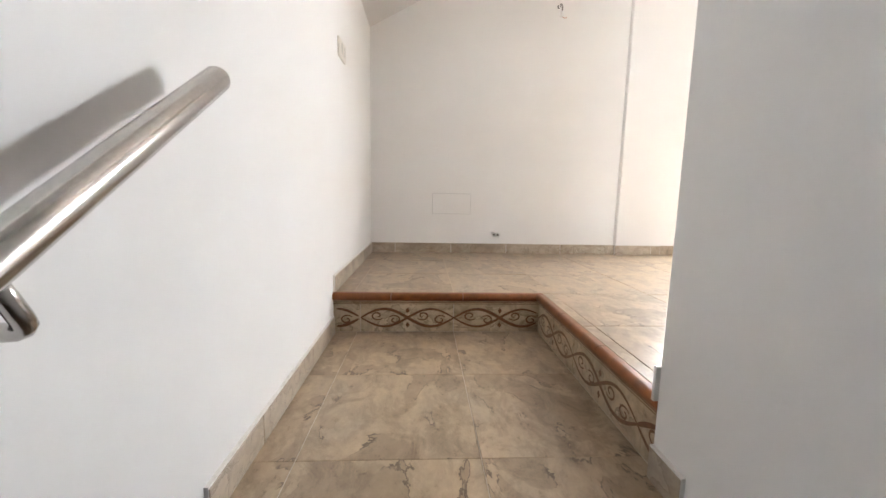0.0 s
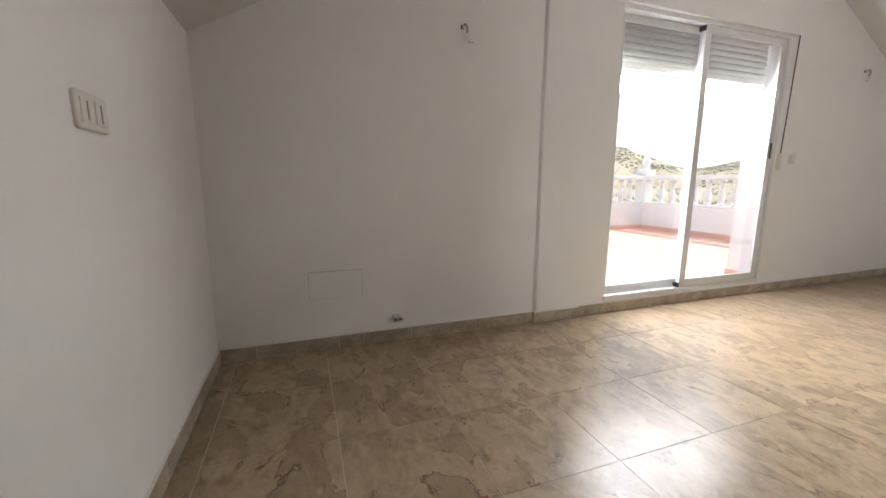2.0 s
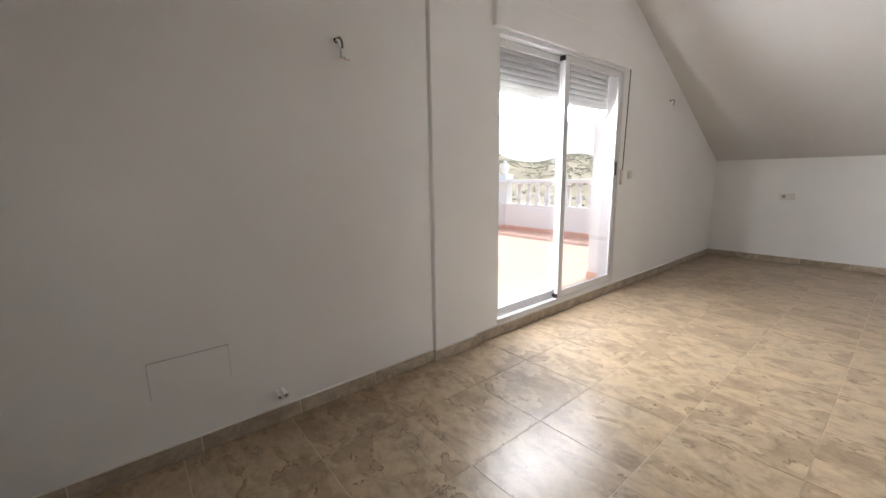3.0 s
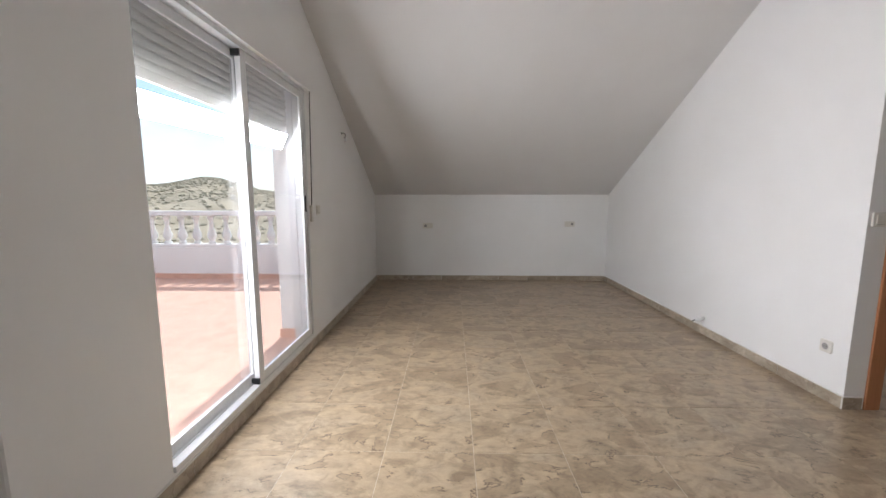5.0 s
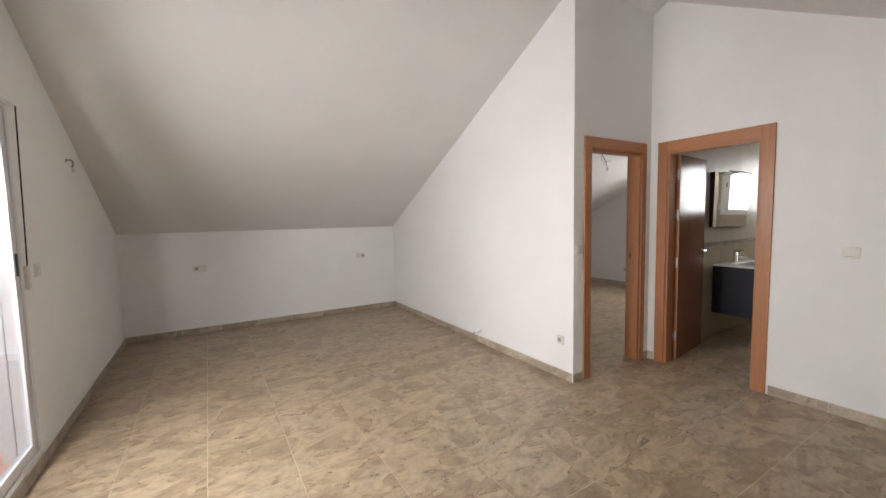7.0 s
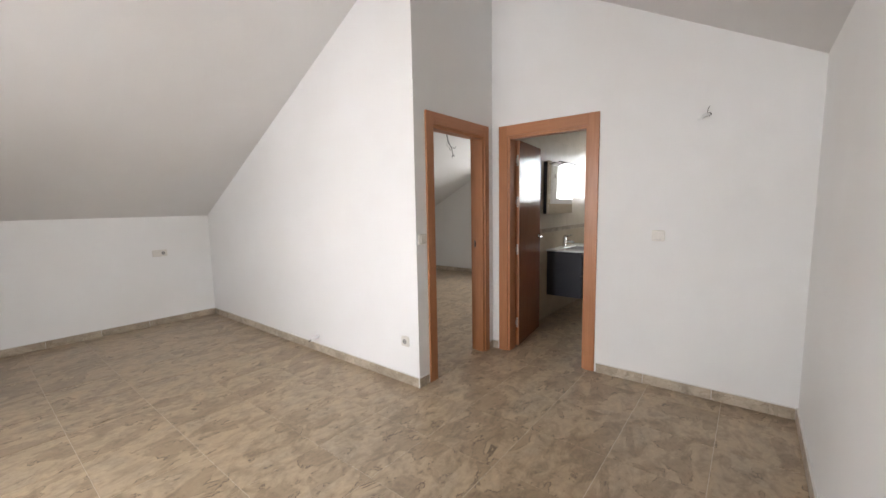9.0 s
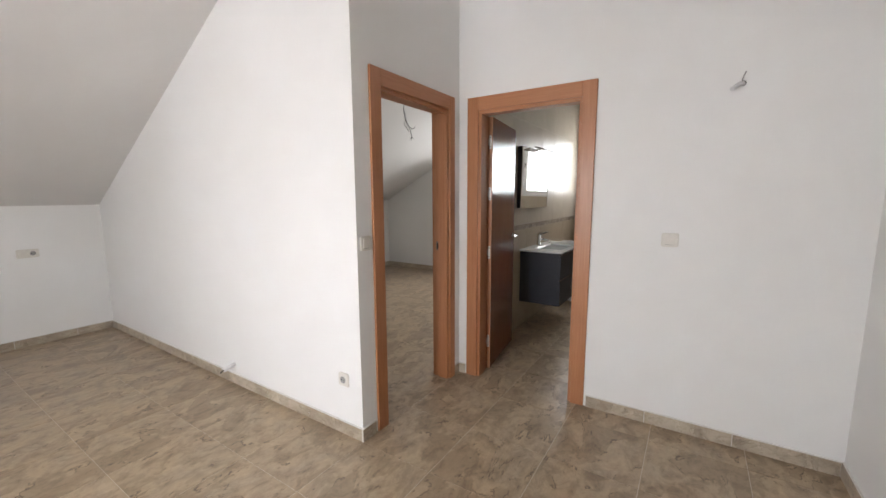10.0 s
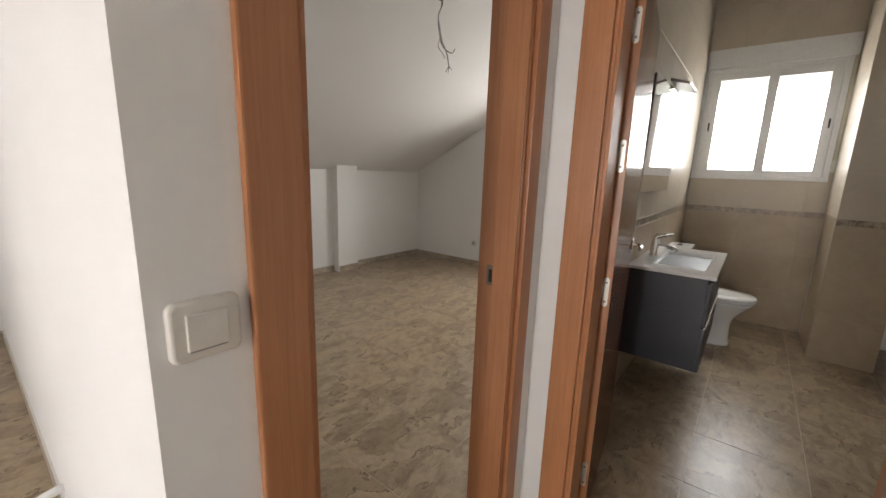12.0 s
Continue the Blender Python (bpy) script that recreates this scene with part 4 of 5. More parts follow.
LX, LY = 4.75, -5.83
lead = thing("ceiling_wires", "bare lamp wires hanging from the bedroom ceiling", "wiring", (LX, LY, roof(LX)))
part("ceiling_hole", tube(bmesh.new(), [(LX, LY, roof(LX) - 0.012), (LX, LY, roof(LX) + 0.004)], 0.016, 12), DARK, lead)
part("cable", tube(bmesh.new(), spline([(LX, LY, roof(LX)), (4.728, LY + 0.01, 2.525), (4.760, LY + 0.015, 2.45), (4.752, LY, 2.36), (4.742, LY - 0.01, 2.29), (4.705, LY, 2.235), (4.672, LY + 0.01, 2.18), (4.660, LY, 2.10)], 8), 0.0045, 8), WIRE, lead)
part("cable", tube(bmesh.new(), spline([(LX, LY, roof(LX)), (4.735, LY + 0.012, 2.52), (4.766, LY + 0.01, 2.44), (4.758, LY + 0.004, 2.35), (4.735, LY - 0.004, 2.26), (4.69, LY - 0.01, 2.215), (4.635, LY, 2.19), (4.605, LY + 0.01, 2.21)], 8), 0.0028, 6), BLACK_WIRE, lead)
part("cable", tube(bmesh.new(), spline([(4.748, LY, 2.33), (4.757, LY + 0.01, 2.25), (4.72, LY + 0.012, 2.205), (4.70, LY, 2.165)], 8), 0.0028, 6), WIRE, lead)
for dx, dz in ((-0.03, -0.03), (0.028, -0.035), (0.004, -0.045)):
    part("bare_end", tube(bmesh.new(), [(4.660, LY, 2.105), (4.660 + dx, LY + 0.004, 2.105 + dz)], 0.0022, 6), BLACK_WIRE, lead)

# ---- handrail ----
rail = thing("handrail", "brushed stainless steel tube handrail on wall brackets", "handrail", (0.075, -2.39, 0.62))
R0, SL = Vector((0.068, -2.374, 0.6325)), Vector((0, -0.27, -0.1755)).normalized()
bm = tube(bmesh.new(), [R0, R0 + SL * 0.006, R0 + SL * 0.01, R0 + SL * 3.2], [0.017, 0.0195, 0.0204, 0.0204], 24)
part("tube", bm, STEEL, rail)
for d in (0.446, 1.7, 2.9):
    c = R0 + SL * d
    w = Vector((0.004, c.y + 0.024, c.z - 0.066))
    bend = [(0, 0, -0.016), (0, 0.010, -0.034), (0, 0.019, -0.052), (-0.001, 0.0225, -0.0585), (-0.005, 0.0242, -0.063), (-0.011, 0.0242, -0.0655), (-0.020, 0.024, -0.066)]
    arm = part("bracket", tube(bmesh.new(), [c + Vector(q) for q in bend] + [w], 0.0085, 14), STEEL, rail)
    part("rosette", tube(bmesh.new(), [(0.0, w.y, w.z), (0.007, w.y, w.z), (0.011, w.y, w.z)], [0.033, 0.033, 0.028], 24), STEEL, arm)
    part("saddle", tube(bmesh.new(), [c + Vector((0, 0, -0.019)) - SL * 0.034, c + Vector((0, 0, -0.019)) + SL * 0.034], 0.006, 12), STEEL, arm)

# ---- bathroom ----
bath_window = thing("window_2", "white sliding bathroom window with bright glass", "window", (2.85, FAR_S, BW_B), kind="structure")
WB, WT = BW_B, 2.395
line_box("frame", [(BW_L, BW_R, FAR_S - 0.05, FAR_S + 0.012, WB, WB + 0.035), (BW_L, BW_R, FAR_S - 0.05, FAR_S + 0.012, WT - 0.042, WT), (BW_L, BW_L + 0.042, FAR_S - 0.05, FAR_S + 0.012, WB + 0.035, WT - 0.042), (BW_R - 0.042, BW_R, FAR_S - 0.05, FAR_S + 0.012, WB + 0.035, WT - 0.042)], ALUMINIUM, bath_window)
for x0, x1, y, label_x in ((BW_L + 0.042, 2.852, FAR_S - 0.035, 2.50), (2.778, BW_R - 0.042, FAR_S - 0.008, 2.872)):
    bm = bmesh.new()
    for b in ((x0, x0 + 0.07, y, y + 0.024, WB + 0.036, WT - 0.043), (x1 - 0.07, x1, y, y + 0.024, WB + 0.036, WT - 0.043), (x0 + 0.07, x1 - 0.07, y, y + 0.024, WB + 0.036, WB + 0.088), (x0 + 0.07, x1 - 0.07, y, y + 0.024, WT - 0.105, WT - 0.043)):
        box(bm, *b, bevel=0.003)
    s = part("sash", bm, ALUMINIUM, bath_window)
    pane = part("pane", block(x0 + 0.065, x1 - 0.065, y + 0.009, y + 0.015, WB + 0.083, WT - 0.10), FROST, s)
    pane.visible_shadow = False
    part("sticker", block(label_x, label_x + 0.095, y + 0.0155, y + 0.0165, 2.135, 2.222), LABEL, s, "small pale label on the glass")
    lx = x0 + 0.018 if x0 < 2.5 else x1 - 0.032
    part("latch", block(lx, lx + 0.014, y + 0.023, y + 0.027, 1.83, 1.91, bevel=0.002), RUBBER, s)
bath_shutter = thing("roller_shutter", "pale roller shutter almost fully rolled up outside the bathroom window", "roller shutter", (2.84, FAR_S - 0.12, 2.24))
for k in range(4):
    z = 2.262 + 0.046 * k
    bm = prism(bmesh.new(), [(FAR_S - 0.124, z), (FAR_S - 0.114, z + 0.006), (FAR_S - 0.111, z + 0.023), (FAR_S - 0.114, z + 0.040), (FAR_S - 0.124, z + 0.045)], "x", BW_L + 0.006, BW_R - 0.006)
    part("slat", bm, SLAT, bath_shutter)
part("bottom_rail", block(BW_L + 0.006, BW_R - 0.006, FAR_S - 0.127, FAR_S - 0.113, 2.215, 2.2615, bevel=0.003), SLAT, bath_shutter)
setting("bathroom_shutter_box", block(BW_L - 0.02, BW_R, FAR_S - 0.03, FAR_S + 0.035, WT + 0.002, BW_T, bevel=0.004), ALUMINIUM, "white shutter box cover over the bathroom window", "shutter box")
part_strap = thing("shutter_strap", "ivory shutter strap beside the bathroom window", "strap", (2.31, FAR_S, 1.5))
part("webbing", block(2.300, 2.318, FAR_S + 0.012, FAR_S + 0.015, 1.50, 2.52), TAPE, part_strap)
part("strap_guide", block(2.29, 2.325, FAR_S + 0.010, FAR_S + 0.03, 1.46, 1.56, bevel=0.005), PLASTIC, part_strap)

vanity = thing("vanity_unit", "charcoal wall-hung vanity unit with two drawers", "vanity", (3.1, -6.41, 0.28))
VY0, VY1, VX = -6.86, -5.965, 2.905
part("body", block(VX + 0.018, BATH_E - 0.012, VY0, VY1, 0.285, 0.832, bevel=0.002), CHARCOAL, vanity)
for z0, z1 in ((0.287, 0.548), (0.562, 0.806)):
    front = part("drawer_front", block(VX, VX + 0.018, VY0, VY1, z0, z1, bevel=0.002), CHARCOAL, vanity)
    part("grip_edge", block(VX - 0.006, VX + 0.010, VY0 + 0.002, VY1 - 0.002, z1, z1 + 0.006, bevel=0.002), AGED, front, "slim metal grip strip")
basin = thing("washbasin", "white glazed ceramic washbasin top on the vanity", "washbasin", (3.1, -6.41, 0.833))
bx0, bx1, by0, by1 = 2.955, 3.225, -6.66, -6.12
bm = bmesh.new()
X0, X1, Y0, Y1, ZT = 2.888, BATH_E - 0.011, -6.878, -5.948, 0.851
def ring(x0, x1, y0, y1, z):
    return [bm.verts.new(p) for p in ((x0, y0, z), (x1, y0, z), (x1, y1, z), (x0, y1, z))]
rings = [ring(X0, X1, Y0, Y1, 0.833), ring(X0, X1, Y0, Y1, ZT - 0.004), ring(X0 + 0.004, X1 - 0.004, Y0 + 0.004, Y1 - 0.004, ZT), ring(bx0 - 0.008, bx1 + 0.008, by0 - 0.008, by1 + 0.008, ZT), ring(bx0, bx1, by0, by1, ZT - 0.006), ring(bx0 + 0.02, bx1 - 0.02, by0 + 0.03, by1 - 0.03, ZT - 0.085), ring(bx0 + 0.05, bx1 - 0.05, by0 + 0.08, by1 - 0.08, ZT - 0.10)]
for a, b in zip(rings, rings[1:]):
    for i in range(4):
        bm.faces.new((a[i], a[(i + 1) % 4], b[(i + 1) % 4], b[i]))
bm.faces.new(rings[-1])
bmesh.ops.recalc_face_normals(bm, faces=bm.faces)
part("basin_top", bm, CERAMIC, basin)
part("overflow_ring", tube(bmesh.new(), [(3.214, -6.39, 0.815), (3.208, -6.39, 0.814)], 0.014, 16), CHROME, basin)
part("waste", tube(bmesh.new(), [(3.09, -6.39, 0.751), (3.09, -6.39, 0.756)], 0.03, 18), CHROME, basin)
tap = thing("basin_mixer_tap", "chrome single-lever basin mixer tap", "tap", (3.27, -6.36, ZT))
part("body", tube(bmesh.new(), [(3.275, -6.36, ZT), (3.275, -6.36, ZT + 0.006), (3.275, -6.36, ZT + 0.008), (3.272, -6.36, ZT + 0.115)], [0.028, 0.028, 0.023, 0.022], 18), CHROME, tap)
part("spout", tube(bmesh.new(), spline([(3.27, -6.36, ZT + 0.075), (3.21, -6.36, ZT + 0.073), (3.16, -6.36, ZT + 0.064), (3.145, -6.36, ZT + 0.045)], 6), 0.012, 14), CHROME, tap)
part("lever", tube(bmesh.new(), [(3.275, -6.36, ZT + 0.115), (3.262, -6.36, ZT + 0.136), (3.19, -6.36, ZT + 0.155), (3.17, -6.36, ZT + 0.158)], [0.022, 0.019, 0.008, 0.006], 12), CHROME, tap)

mirror = thing("wall_mirror", "tall frameless bathroom mirror with a slim lamp on top", "mirror", (3.325, -6.29, 1.285))
bm = prism(bmesh.new(), [(BATH_E - 0.011, 1.29), (3.300, 1.29), (3.289, 1.905), (BATH_E - 0.011, 1.905)], "y", -6.66, -5.845)
part("backing", bm, CHARCOAL, mirror, "dark tapered backing")
bm = prism(bmesh.new(), [(3.2992, 1.285), (3.2942, 1.285), (3.2832, 1.91), (3.2882, 1.91)], "y", -6.665, -5.84)
part("glass", bm, MIRROR, mirror)
lamp = thing("mirror_lamp", "slim dark metal lamp over the mirror", "mirror lamp", (3.28, -6.3, 1.91))
part("clamp", block(3.266, 3.30, -6.31, -6.27, 1.895, 1.925, bevel=0.003), CHROME, lamp)
bm = bmesh.new()
prism(bm, [(3.275, 1.918), (3.175, 1.890), (3.168, 1.900), (3.275, 1.934)], "y", -6.44, -6.14)
part("shade", bm, AGED, lamp)

wc = thing("toilet", "white ceramic close-coupled toilet with closed lid", "toilet", (3.0, -7.41, 0))
TY = -7.41


def oval(bm, levels, sides=28):
    """Stacked egg-shaped rings: (front x, back x, half width, height)."""
    rows = []
    for xf, xb, w, z in levels:
        row = []
        for a in np.linspace(0, 2 * math.pi, sides, endpoint=False):
            c, s = math.cos(a), math.sin(a)
            mid = xb - (xb - xf) * 0.45
            reach = (mid - xf) if c > 0 else (xb - mid)
            e = 0.9 if c > 0 else 0.55
            row.append(bm.verts.new((mid - reach * math.copysign(abs(c) ** e, c), TY + w * math.copysign(abs(s) ** 0.85, s), z)))
        rows.append(row)
    for a, b in zip(rows, rows[1:]):
        for i in range(sides):
            f = bm.faces.new((a[i], a[(i + 1) % sides], b[(i + 1) % sides], b[i]))
            f.smooth = True
    bm.faces.new(rows[0][::-1])
    bm.faces.new(rows[-1])
    bmesh.ops.recalc_face_normals(bm, faces=bm.faces)
    return bm


part("bowl", oval(bmesh.new(), [(2.785, 3.20, 0.122, 0.0), (2.785, 3.20, 0.120, 0.015), (2.797, 3.19, 0.110, 0.04), (2.802, 3.19, 0.108, 0.17), (2.782, 3.2, 0.125, 0.245), (2.722, 3.2, 0.155, 0.315), (2.680, 3.2, 0.176, 0.365), (2.668, 3.2, 0.18, 0.388)]), CERAMIC, wc)
part("seat", oval(bmesh.new(), [(2.662, 3.17, 0.182, 0.391), (2.658, 3.17, 0.186, 0.40), (2.660, 3.17, 0.184, 0.41)]), CERAMIC, wc)
part("lid", oval(bmesh.new(), [(2.658, 3.17, 0.186, 0.411), (2.654, 3.17, 0.189, 0.42), (2.664, 3.165, 0.18, 0.433), (2.75, 3.1, 0.10, 0.438)]), CERAMIC, wc)
tank = part("cistern", block(3.165, BATH_E - 0.012, TY - 0.185, TY + 0.185, 0.40, 0.76, bevel=0.02, segments=4), CERAMIC, wc)
part("cistern_lid", block(3.155, BATH_E - 0.012, TY - 0.19, TY + 0.19, 0.761, 0.79, bevel=0.01, segments=3), CERAMIC, tank)
part("flush_button", tube(bmesh.new(), [(3.25, TY, 0.789), (3.25, TY, 0.796)], 0.022, 18), CHROME, tank)

# ---- terrace ----
terrace = setting("terrace_floor", block(-3.0, PX + 0.18, 0.285, PY + 0.18, -0.2, TZ), TERRACE, "sunlit terracotta-tiled roof terrace", "terrace")
setting("house_base", block(-3.0, EAST + 0.25, -8.4, PY + 0.18, -6.2, -3.0), RENDER, "white rendered lower storey of the house", "house wall")
setting("house_base_front", block(-3.0, PX + 0.18, 0.286, PY + 0.18, -3.0, -0.2), RENDER, "white rendered wall under the terrace", "house wall")
setting("parapet_east", block(PX, PX + 0.17, 0.29, PY + 0.17, TZ, 0.545, bevel=0.004), RENDER, "white rendered low terrace wall", "parapet")
setting("parapet_north", block(-3.0, PX, PY, PY + 0.17, TZ, 0.545, bevel=0.004), RENDER, "white rendered low terrace wall", "parapet")
setting("terrace_skirting_east", block(PX - 0.012, PX, 0.29, PY - 0.012, TZ, TZ + 0.075), TERRACE, "terracotta skirting along the terrace wall", "skirting")
setting("terrace_skirting_north", block(-3.0, PX, PY - 0.012, PY, TZ, TZ + 0.075), TERRACE, "terracotta skirting along the terrace wall", "skirting")
bm = bmesh.new()
box(bm, REVEAL - 0.012, REVEAL, 0.165, 0.297, TZ, TZ + 0.075)
box(bm, REVEAL, PX, 0.285, 0.297, TZ, TZ + 0.075)
setting("terrace_skirting_house", bm, TERRACE, "terracotta skirting at the foot of the house wall", "skirting")

setting("terrace_threshold", block(DOOR_L + 0.001, REVEAL - 0.001, 0.0895, 0.2845, 0.06, TZ), TERRACE, "terracotta threshold tiles outside the patio door", "threshold")

bal = thing("balustrade", "white cast balustrade rail along the terrace wall", "balustrade", (PX + 0.08, 2.0, 0.545))
for name, b in (("bottom_rail", (PX + 0.01, PX + 0.15, 0.29, PY - 0.02, 0.546, 0.60)), ("top_rail", (PX - 0.005, PX + 0.165, 0.29, PY - 0.02, 1.02, 1.095)), ("bottom_rail", (-3.0, PX - 0.01, PY + 0.02, PY + 0.16, 0.546, 0.60)), ("top_rail", (-3.0, PX - 0.01, PY + 0.005, PY + 0.175, 1.02, 1.095))):
    part(name, block(*b, bevel=0.014, segments=3), RENDER, bal)
profile = [(0.052, 0.0), (0.052, 0.03), (0.036, 0.04), (0.034, 0.05), (0.058, 0.09), (0.066, 0.125), (0.060, 0.16), (0.042, 0.21), (0.031, 0.26), (0.029, 0.30), (0.040, 0.315), (0.030, 0.33), (0.034, 0.355), (0.052, 0.375), (0.052, 0.42)]
first = tagged(part("baluster", lathe(bmesh.new(), profile, 14), RENDER), "white turned cast baluster on the terrace wall", "baluster", "terrace balusters")
spots = [(PX + 0.08, 0.40 + 0.2262 * k) for k in range(14)] + [(6.476 - 0.2185 * k, PY + 0.09) for k in range(40)]
first.location = (*spots[0], 0.60)
for x, y in spots[1:]:
    copy_thing(first, pose(x, y, 0.60))
post = thing("balustrade_post", "white square balustrade post with a turned finial", "post", (PX + 0.08, PY + 0.08, 0.545))
px, py = PX + 0.085, PY + 0.085
part("shaft", block(px - 0.11, px + 0.11, py - 0.11, py + 0.11, 0.545, 1.13, bevel=0.008), RENDER, post)
bm = block(px - 0.135, px + 0.135, py - 0.135, py + 0.135, 1.13, 1.17, bevel=0.01)
box(bm, px - 0.12, px + 0.12, py - 0.12, py + 0.12, 1.17, 1.205, bevel=0.008)
part("cap", bm, RENDER, post)
part("finial", lathe(bmesh.new(), [(0.06, 1.20), (0.075, 1.225), (0.045, 1.245), (0.04, 1.26), (0.075, 1.30), (0.088, 1.345), (0.08, 1.385), (0.05, 1.43), (0.026, 1.47), (0.012, 1.50), (0.003, 1.512)], 20, (px, py, 0)), RENDER, post)

# ---- hills and ground ----
def crest(az):
    """Skyline height in degrees by compass bearing from north."""
    d = lambda c: (az - c + 180) % 360 - 180
    return 0.35 + 4.2 * math.exp(-((d(41) / 8.5) ** 2)) + 2.0 * math.exp(-((d(58.5) / 5.0) ** 2)) + 1.2 * math.exp(-((d(90) / 14) ** 2)) + 1.5 * math.exp(-((d(200) / 40) ** 2)) + 1.0 * math.exp(-((d(-60) / 30) ** 2))


def terrain(az, r):
    k = min(max((r - 25) / 305, 0), 1)
    rise = k * k * (3 - 2 * k)
    top = 330 * math.tan(radians(crest(az))) + 1.2
    z = -7 + (top + 7) * rise
    if r > 330:
        z = top - (r - 330) * 0.03 if r < 1200 else top - 26
    x, y = r * math.sin(radians(az)), r * math.cos(radians(az))
    rough = noise.fractal(Vector((x * 0.02, y * 0.02, 3.1)), 1.0, 2.1, 6) * 2.4 + noise.fractal(Vector((x * 0.12, y * 0.12, 1.1)), 0.9, 2.1, 4) * 0.7
    return x, y, z + rough * min(1, max(0, (r - 30) / 160)) * (0.4 if r > 300 else 1)


bm = bmesh.new()
radii = [9, 20, 35, 55] + [60 + 12 * k for k in range(1, 25)] + [420, 600, 900, 1500, 2600, 4200]
turns = [k for k in np.arange(0, 30, 3)] + [k for k in np.arange(30, 80, 0.6)] + [k for k in np.arange(80, 360, 3)]
grid = [[bm.verts.new(terrain(float(a), r)) for a in turns] for r in radii]
for a, b in zip(grid, grid[1:]):
    for i in range(len(turns)):
        j = (i + 1) % len(turns)
        f = bm.faces.new((a[i], a[j], b[j], b[i]))
        f.smooth = True
bm.faces.new(grid[0][::-1])
bmesh.ops.recalc_face_normals(bm, faces=bm.faces)
setting("ground", bm, HILL, "dry scrubby hillside rising to rocky ridges", "hillside")

rng = random.Random(4)
verts, faces = [], []
ico = [(0, 0, 1), (0.9, 0, 0.35), (0.28, 0.85, 0.4), (-0.72, 0.53, 0.3), (-0.72, -0.53, 0.42), (0.28, -0.85, 0.33), (0.6, 0.45, -0.2), (-0.25, 0.75, -0.2), (-0.75, 0, -0.2), (-0.2, -0.75, -0.2), (0.6, -0.45, -0.2)]
tri = [(0, 1, 2), (0, 2, 3), (0, 3, 4), (0, 4, 5), (0, 5, 1), (1, 6, 2), (2, 7, 3), (3, 8, 4), (4, 9, 5), (5, 10, 1), (6, 7, 2), (7, 8, 3), (8, 9, 4), (9, 10, 5), (10, 6, 1)]
for k in range(5200):
    az, r = rng.uniform(28, 82), 50 + 290 * rng.random() ** 0.6
    x, y, z = terrain(az, r)
    s = rng.uniform(0.25, 0.85) * (0.7 + r / 330)
    n0 = len(verts)
    for v in ico:
        w = rng.uniform(0.7, 1.3)
        verts.append((x + v[0] * s * w, y + v[1] * s * w, z + v[2] * s * 0.7 * w))
    faces += [tuple(n0 + i for i in t) for t in tri]
data = bpy.data.meshes.new("scrub")
data.from_pydata(verts, [], faces)
data.materials.append(SCRUB)
tagged(new("scrub", data), "low grey-green scrub bushes scattered over the hillside", "scrub", kind="stuff")

# ---- bathroom wall tiles ----
def tile_wall(name, a, b, z0, z1, inward, material, wide, high, label):
    """Wall tiles on a dark joint bed from plan point a to b."""
    a, b, inward = Vector((*a, 0)), Vector((*b, 0)), Vector((*inward, 0))
    way, length = (b - a).normalized(), (b - a).length
    m = Matrix((way, Vector((0, 0, 1)), inward)).transposed()
    if m.determinant() < 0:
        a, b, way = b, a, -way
        m = Matrix((way, Vector((0, 0, 1)), inward)).transposed()
    m = m.to_4x4()
    bed = bmesh.new()
    low = [bed.verts.new(p + inward * d + Vector((0, 0, z))) for p, d, z in ((a, 0.007, z0), (b, 0.007, z0), (b, 0.007, z1), (a, 0.007, z1))]
    back = [bed.verts.new(p + Vector((0, 0, z))) for p, z in ((a, z0), (b, z0), (b, z1), (a, z1))]
    bed.faces.new(low)
    bed.faces.new(back[::-1])
    for i in range(4):
        bed.faces.new((back[i], back[(i + 1) % 4], low[(i + 1) % 4], low[i]))
    bmesh.ops.recalc_face_normals(bed, faces=bed.faces)
    wall = setting(name, bed, TAUPE_GROUT, label, "wall tiling")
    u = 0.0
    while u < length - 0.01:
        v, uu = z0, min(u + wide, length)
        while v < z1 - 0.01:
            vv = min(v + high, z1)
            mid = a + way * (u + uu) / 2 + inward * 0.009 + Vector((0, 0, (v + vv) / 2))
            piece("wall_tile", uu - u - 0.0016, vv - v - 0.0016, 0.002, material, wall, Matrix.Translation(mid) @ m)
            v = vv
        u = uu


BZ = 1.06
for tag, a, b, inward, top in (("east", (BATH_E, FAR_S + 0.01), (BATH_E, SOUTH_Y - 0.13), (-1, 0), 3.37), ("pier_side", (2.285, FAR_S + 0.01), (2.285, -7.55), (1, 0), 2.95), ("pier_front", (1.92, -7.55), (2.296, -7.55), (0, 1), 2.78)):
    tile_wall("bath_tiles_lower_" + tag, a, b, 0, BZ, inward, BATH_LOWER, 0.45, 0.355, "taupe stone-look bathroom wall tiles")
    tile_wall("bath_tiles_band_" + tag, a, b, BZ, BZ + 0.05, inward, BAND, 0.10, 0.05, "narrow brown decorative border tiles")
    tile_wall("bath_tiles_upper_" + tag, a, b, BZ + 0.05, top, inward, BATH_UPPER, 0.45, 0.355, "pale stone-look bathroom wall tiles")
S0, S1 = (2.296, FAR_S), (BATH_E - 0.01, FAR_S)
tile_wall("bath_tiles_lower_south", S0, S1, 0, BZ, (0, 1), BATH_LOWER, 0.45, 0.355, "taupe stone-look bathroom wall tiles")
tile_wall("bath_tiles_band_south", S0, S1, BZ, BZ + 0.05, (0, 1), BAND, 0.10, 0.05, "narrow brown decorative border tiles")
tile_wall("bath_tiles_sill_south", S0, S1, BZ + 0.05, BW_B, (0, 1), BATH_UPPER, 0.45, 0.3, "pale stone-look bathroom wall tiles")
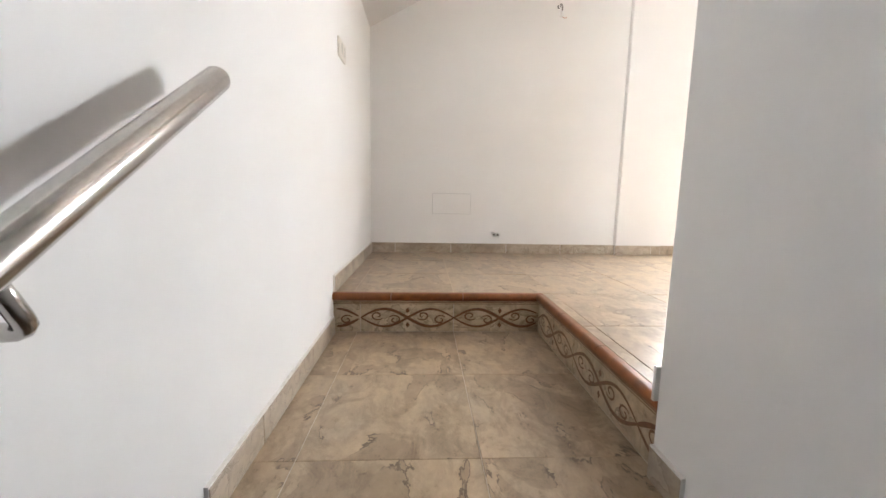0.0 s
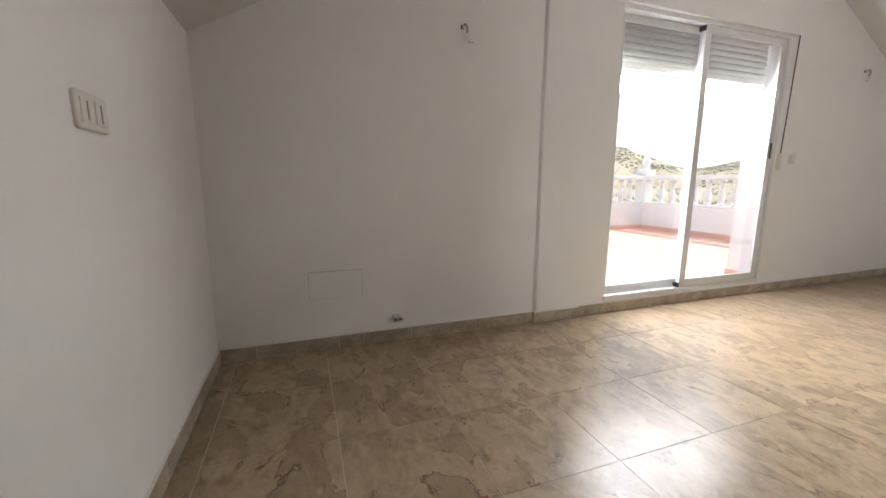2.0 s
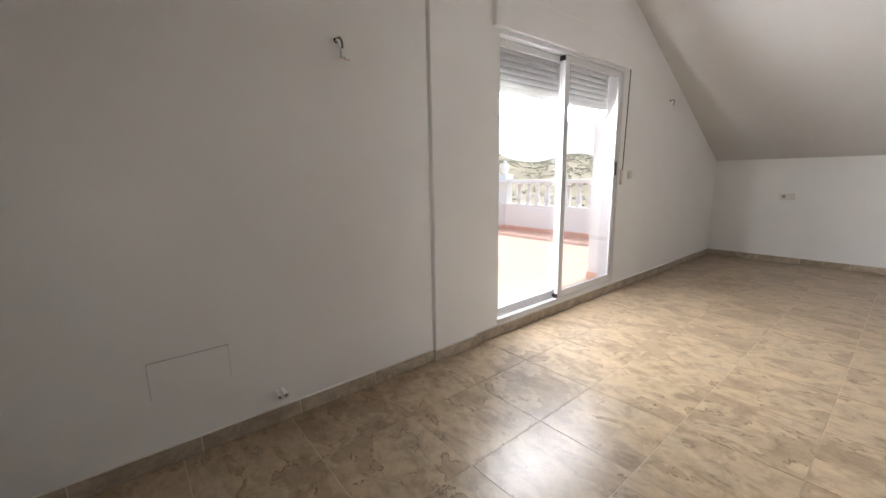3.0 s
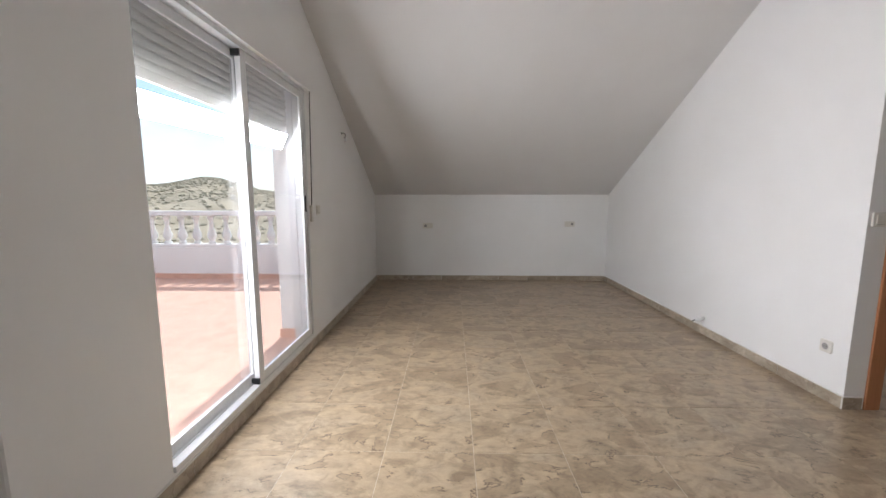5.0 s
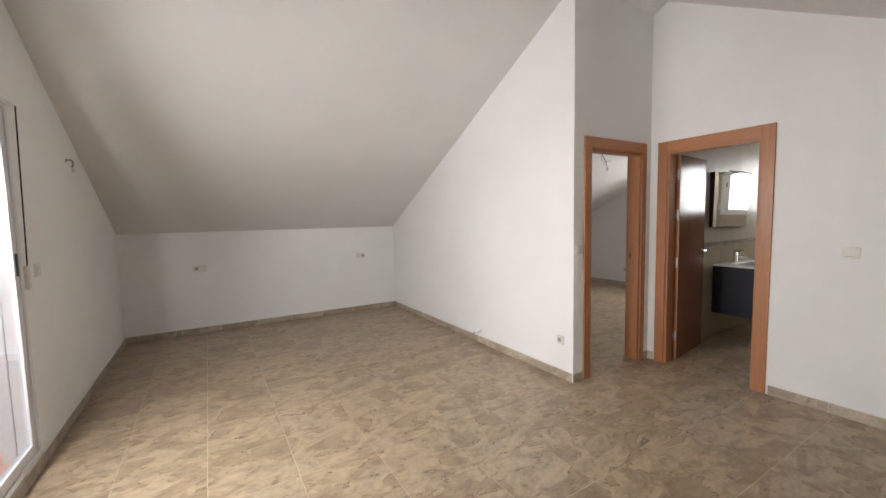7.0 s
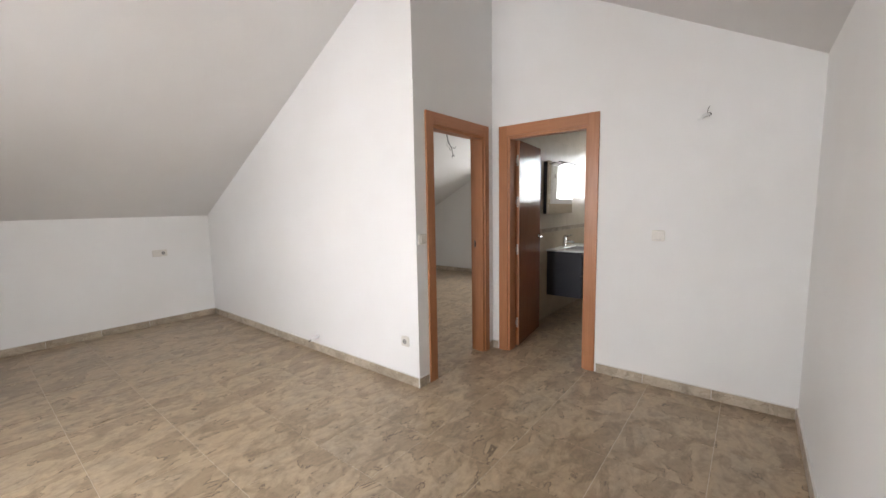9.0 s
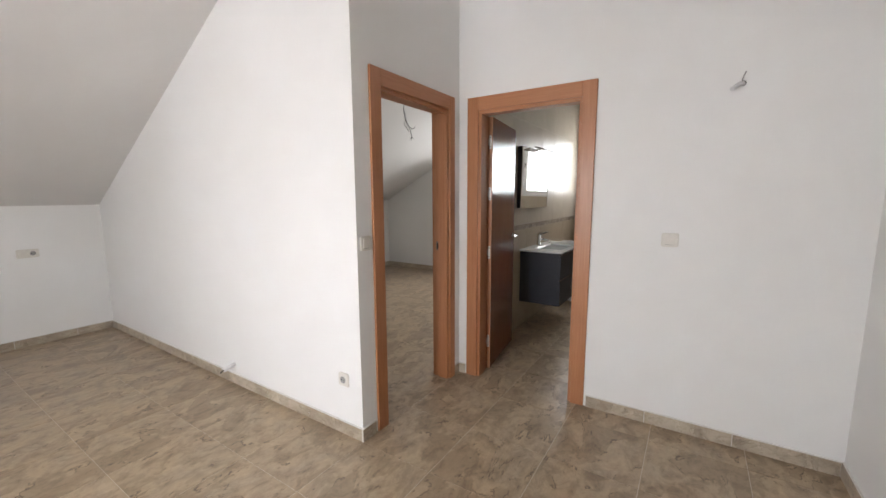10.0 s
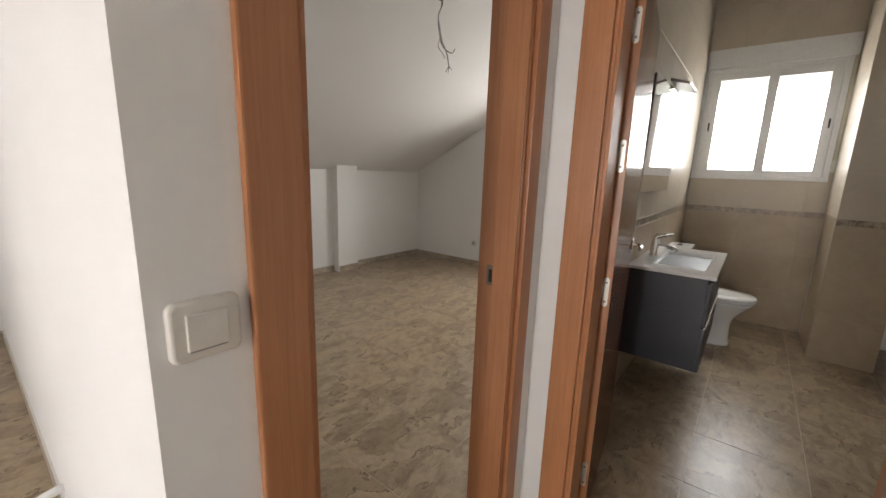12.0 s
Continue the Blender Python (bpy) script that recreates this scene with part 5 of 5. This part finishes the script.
tile_wall("bath_tiles_jamb_south", S0, (BW_L, FAR_S), BW_B, BW_T, (0, 1), BATH_UPPER, 0.45, 0.355, "pale stone-look bathroom wall tiles")
for k in range(4):
    xa, xb = (S0[0] + (S1[0] - S0[0]) * q / 4 for q in (k, k + 1))
    tile_wall("bath_tiles_upper_south", (xa, FAR_S), (xb, FAR_S), BW_T, roof(xa) + 0.1, (0, 1), BATH_UPPER, 0.45, 0.355, "pale stone-look bathroom wall tiles")

# ---- floor tiles ----
TX, TY_ = 0.4625, 0.4530
lay = random.Random(11)


def tile_floor(parent, x0, x1, y0, y1, top):
    """Floor tiles of one grid, cut at the edges of a rectangle."""
    i = math.floor((x0 - 1.94) / TX)
    while 1.94 + i * TX < x1 - 0.012:
        j = math.floor((y0 + 0.856) / TY_)
        while -0.856 + j * TY_ < y1 - 0.012:
            a, b = max(x0, 1.94 + i * TX), min(x1, 1.94 + (i + 1) * TX)
            c, d = max(y0, -0.856 + j * TY_), min(y1, -0.856 + (j + 1) * TY_)
            if b - a > 0.012 and d - c > 0.012:
                lean = [lay.uniform(-0.13, 0.13) for _ in range(2)]
                piece("floor_tile", b - a - 0.0030, d - c - 0.0023, 0.004, TILE, parent, pose((a + b) / 2, (c + d) / 2, top, *lean))
            j += 1
        i += 1


GX, GX2, GY = 1.94 - 2 * TX, 1.94 + 3 * TX, -0.856 - 6 * TY_
tile_floor(floor, 0, GX, STEP_Y + 0.034, 0, 0)
tile_floor(floor, STEP_X + 0.034, GX, STAIR_END, STEP_Y + 0.034, 0)
tile_floor(floor, GX, EAST, GY, 0, 0)
tile_floor(floor, GX, GX2, FAR_S, GY, 0)
tile_floor(floor, GX2, EAST, FAR_S, GY, 0)
for x0, x1 in ((0, 0.108), (0.108, 0.554), (0.554, STEP_X + 0.018)):
    for y0, y1 in ((-1.75, STEP_Y + 0.018), (-2.2, -1.75), (LANDING_S, -2.2)):
        piece("floor_tile", x1 - x0 - 0.0022, y1 - y0 - 0.0009, 0.002, TILE, landing, Matrix.Translation(((x0 + x1) / 2, (y0 + y1) / 2, LOW)))
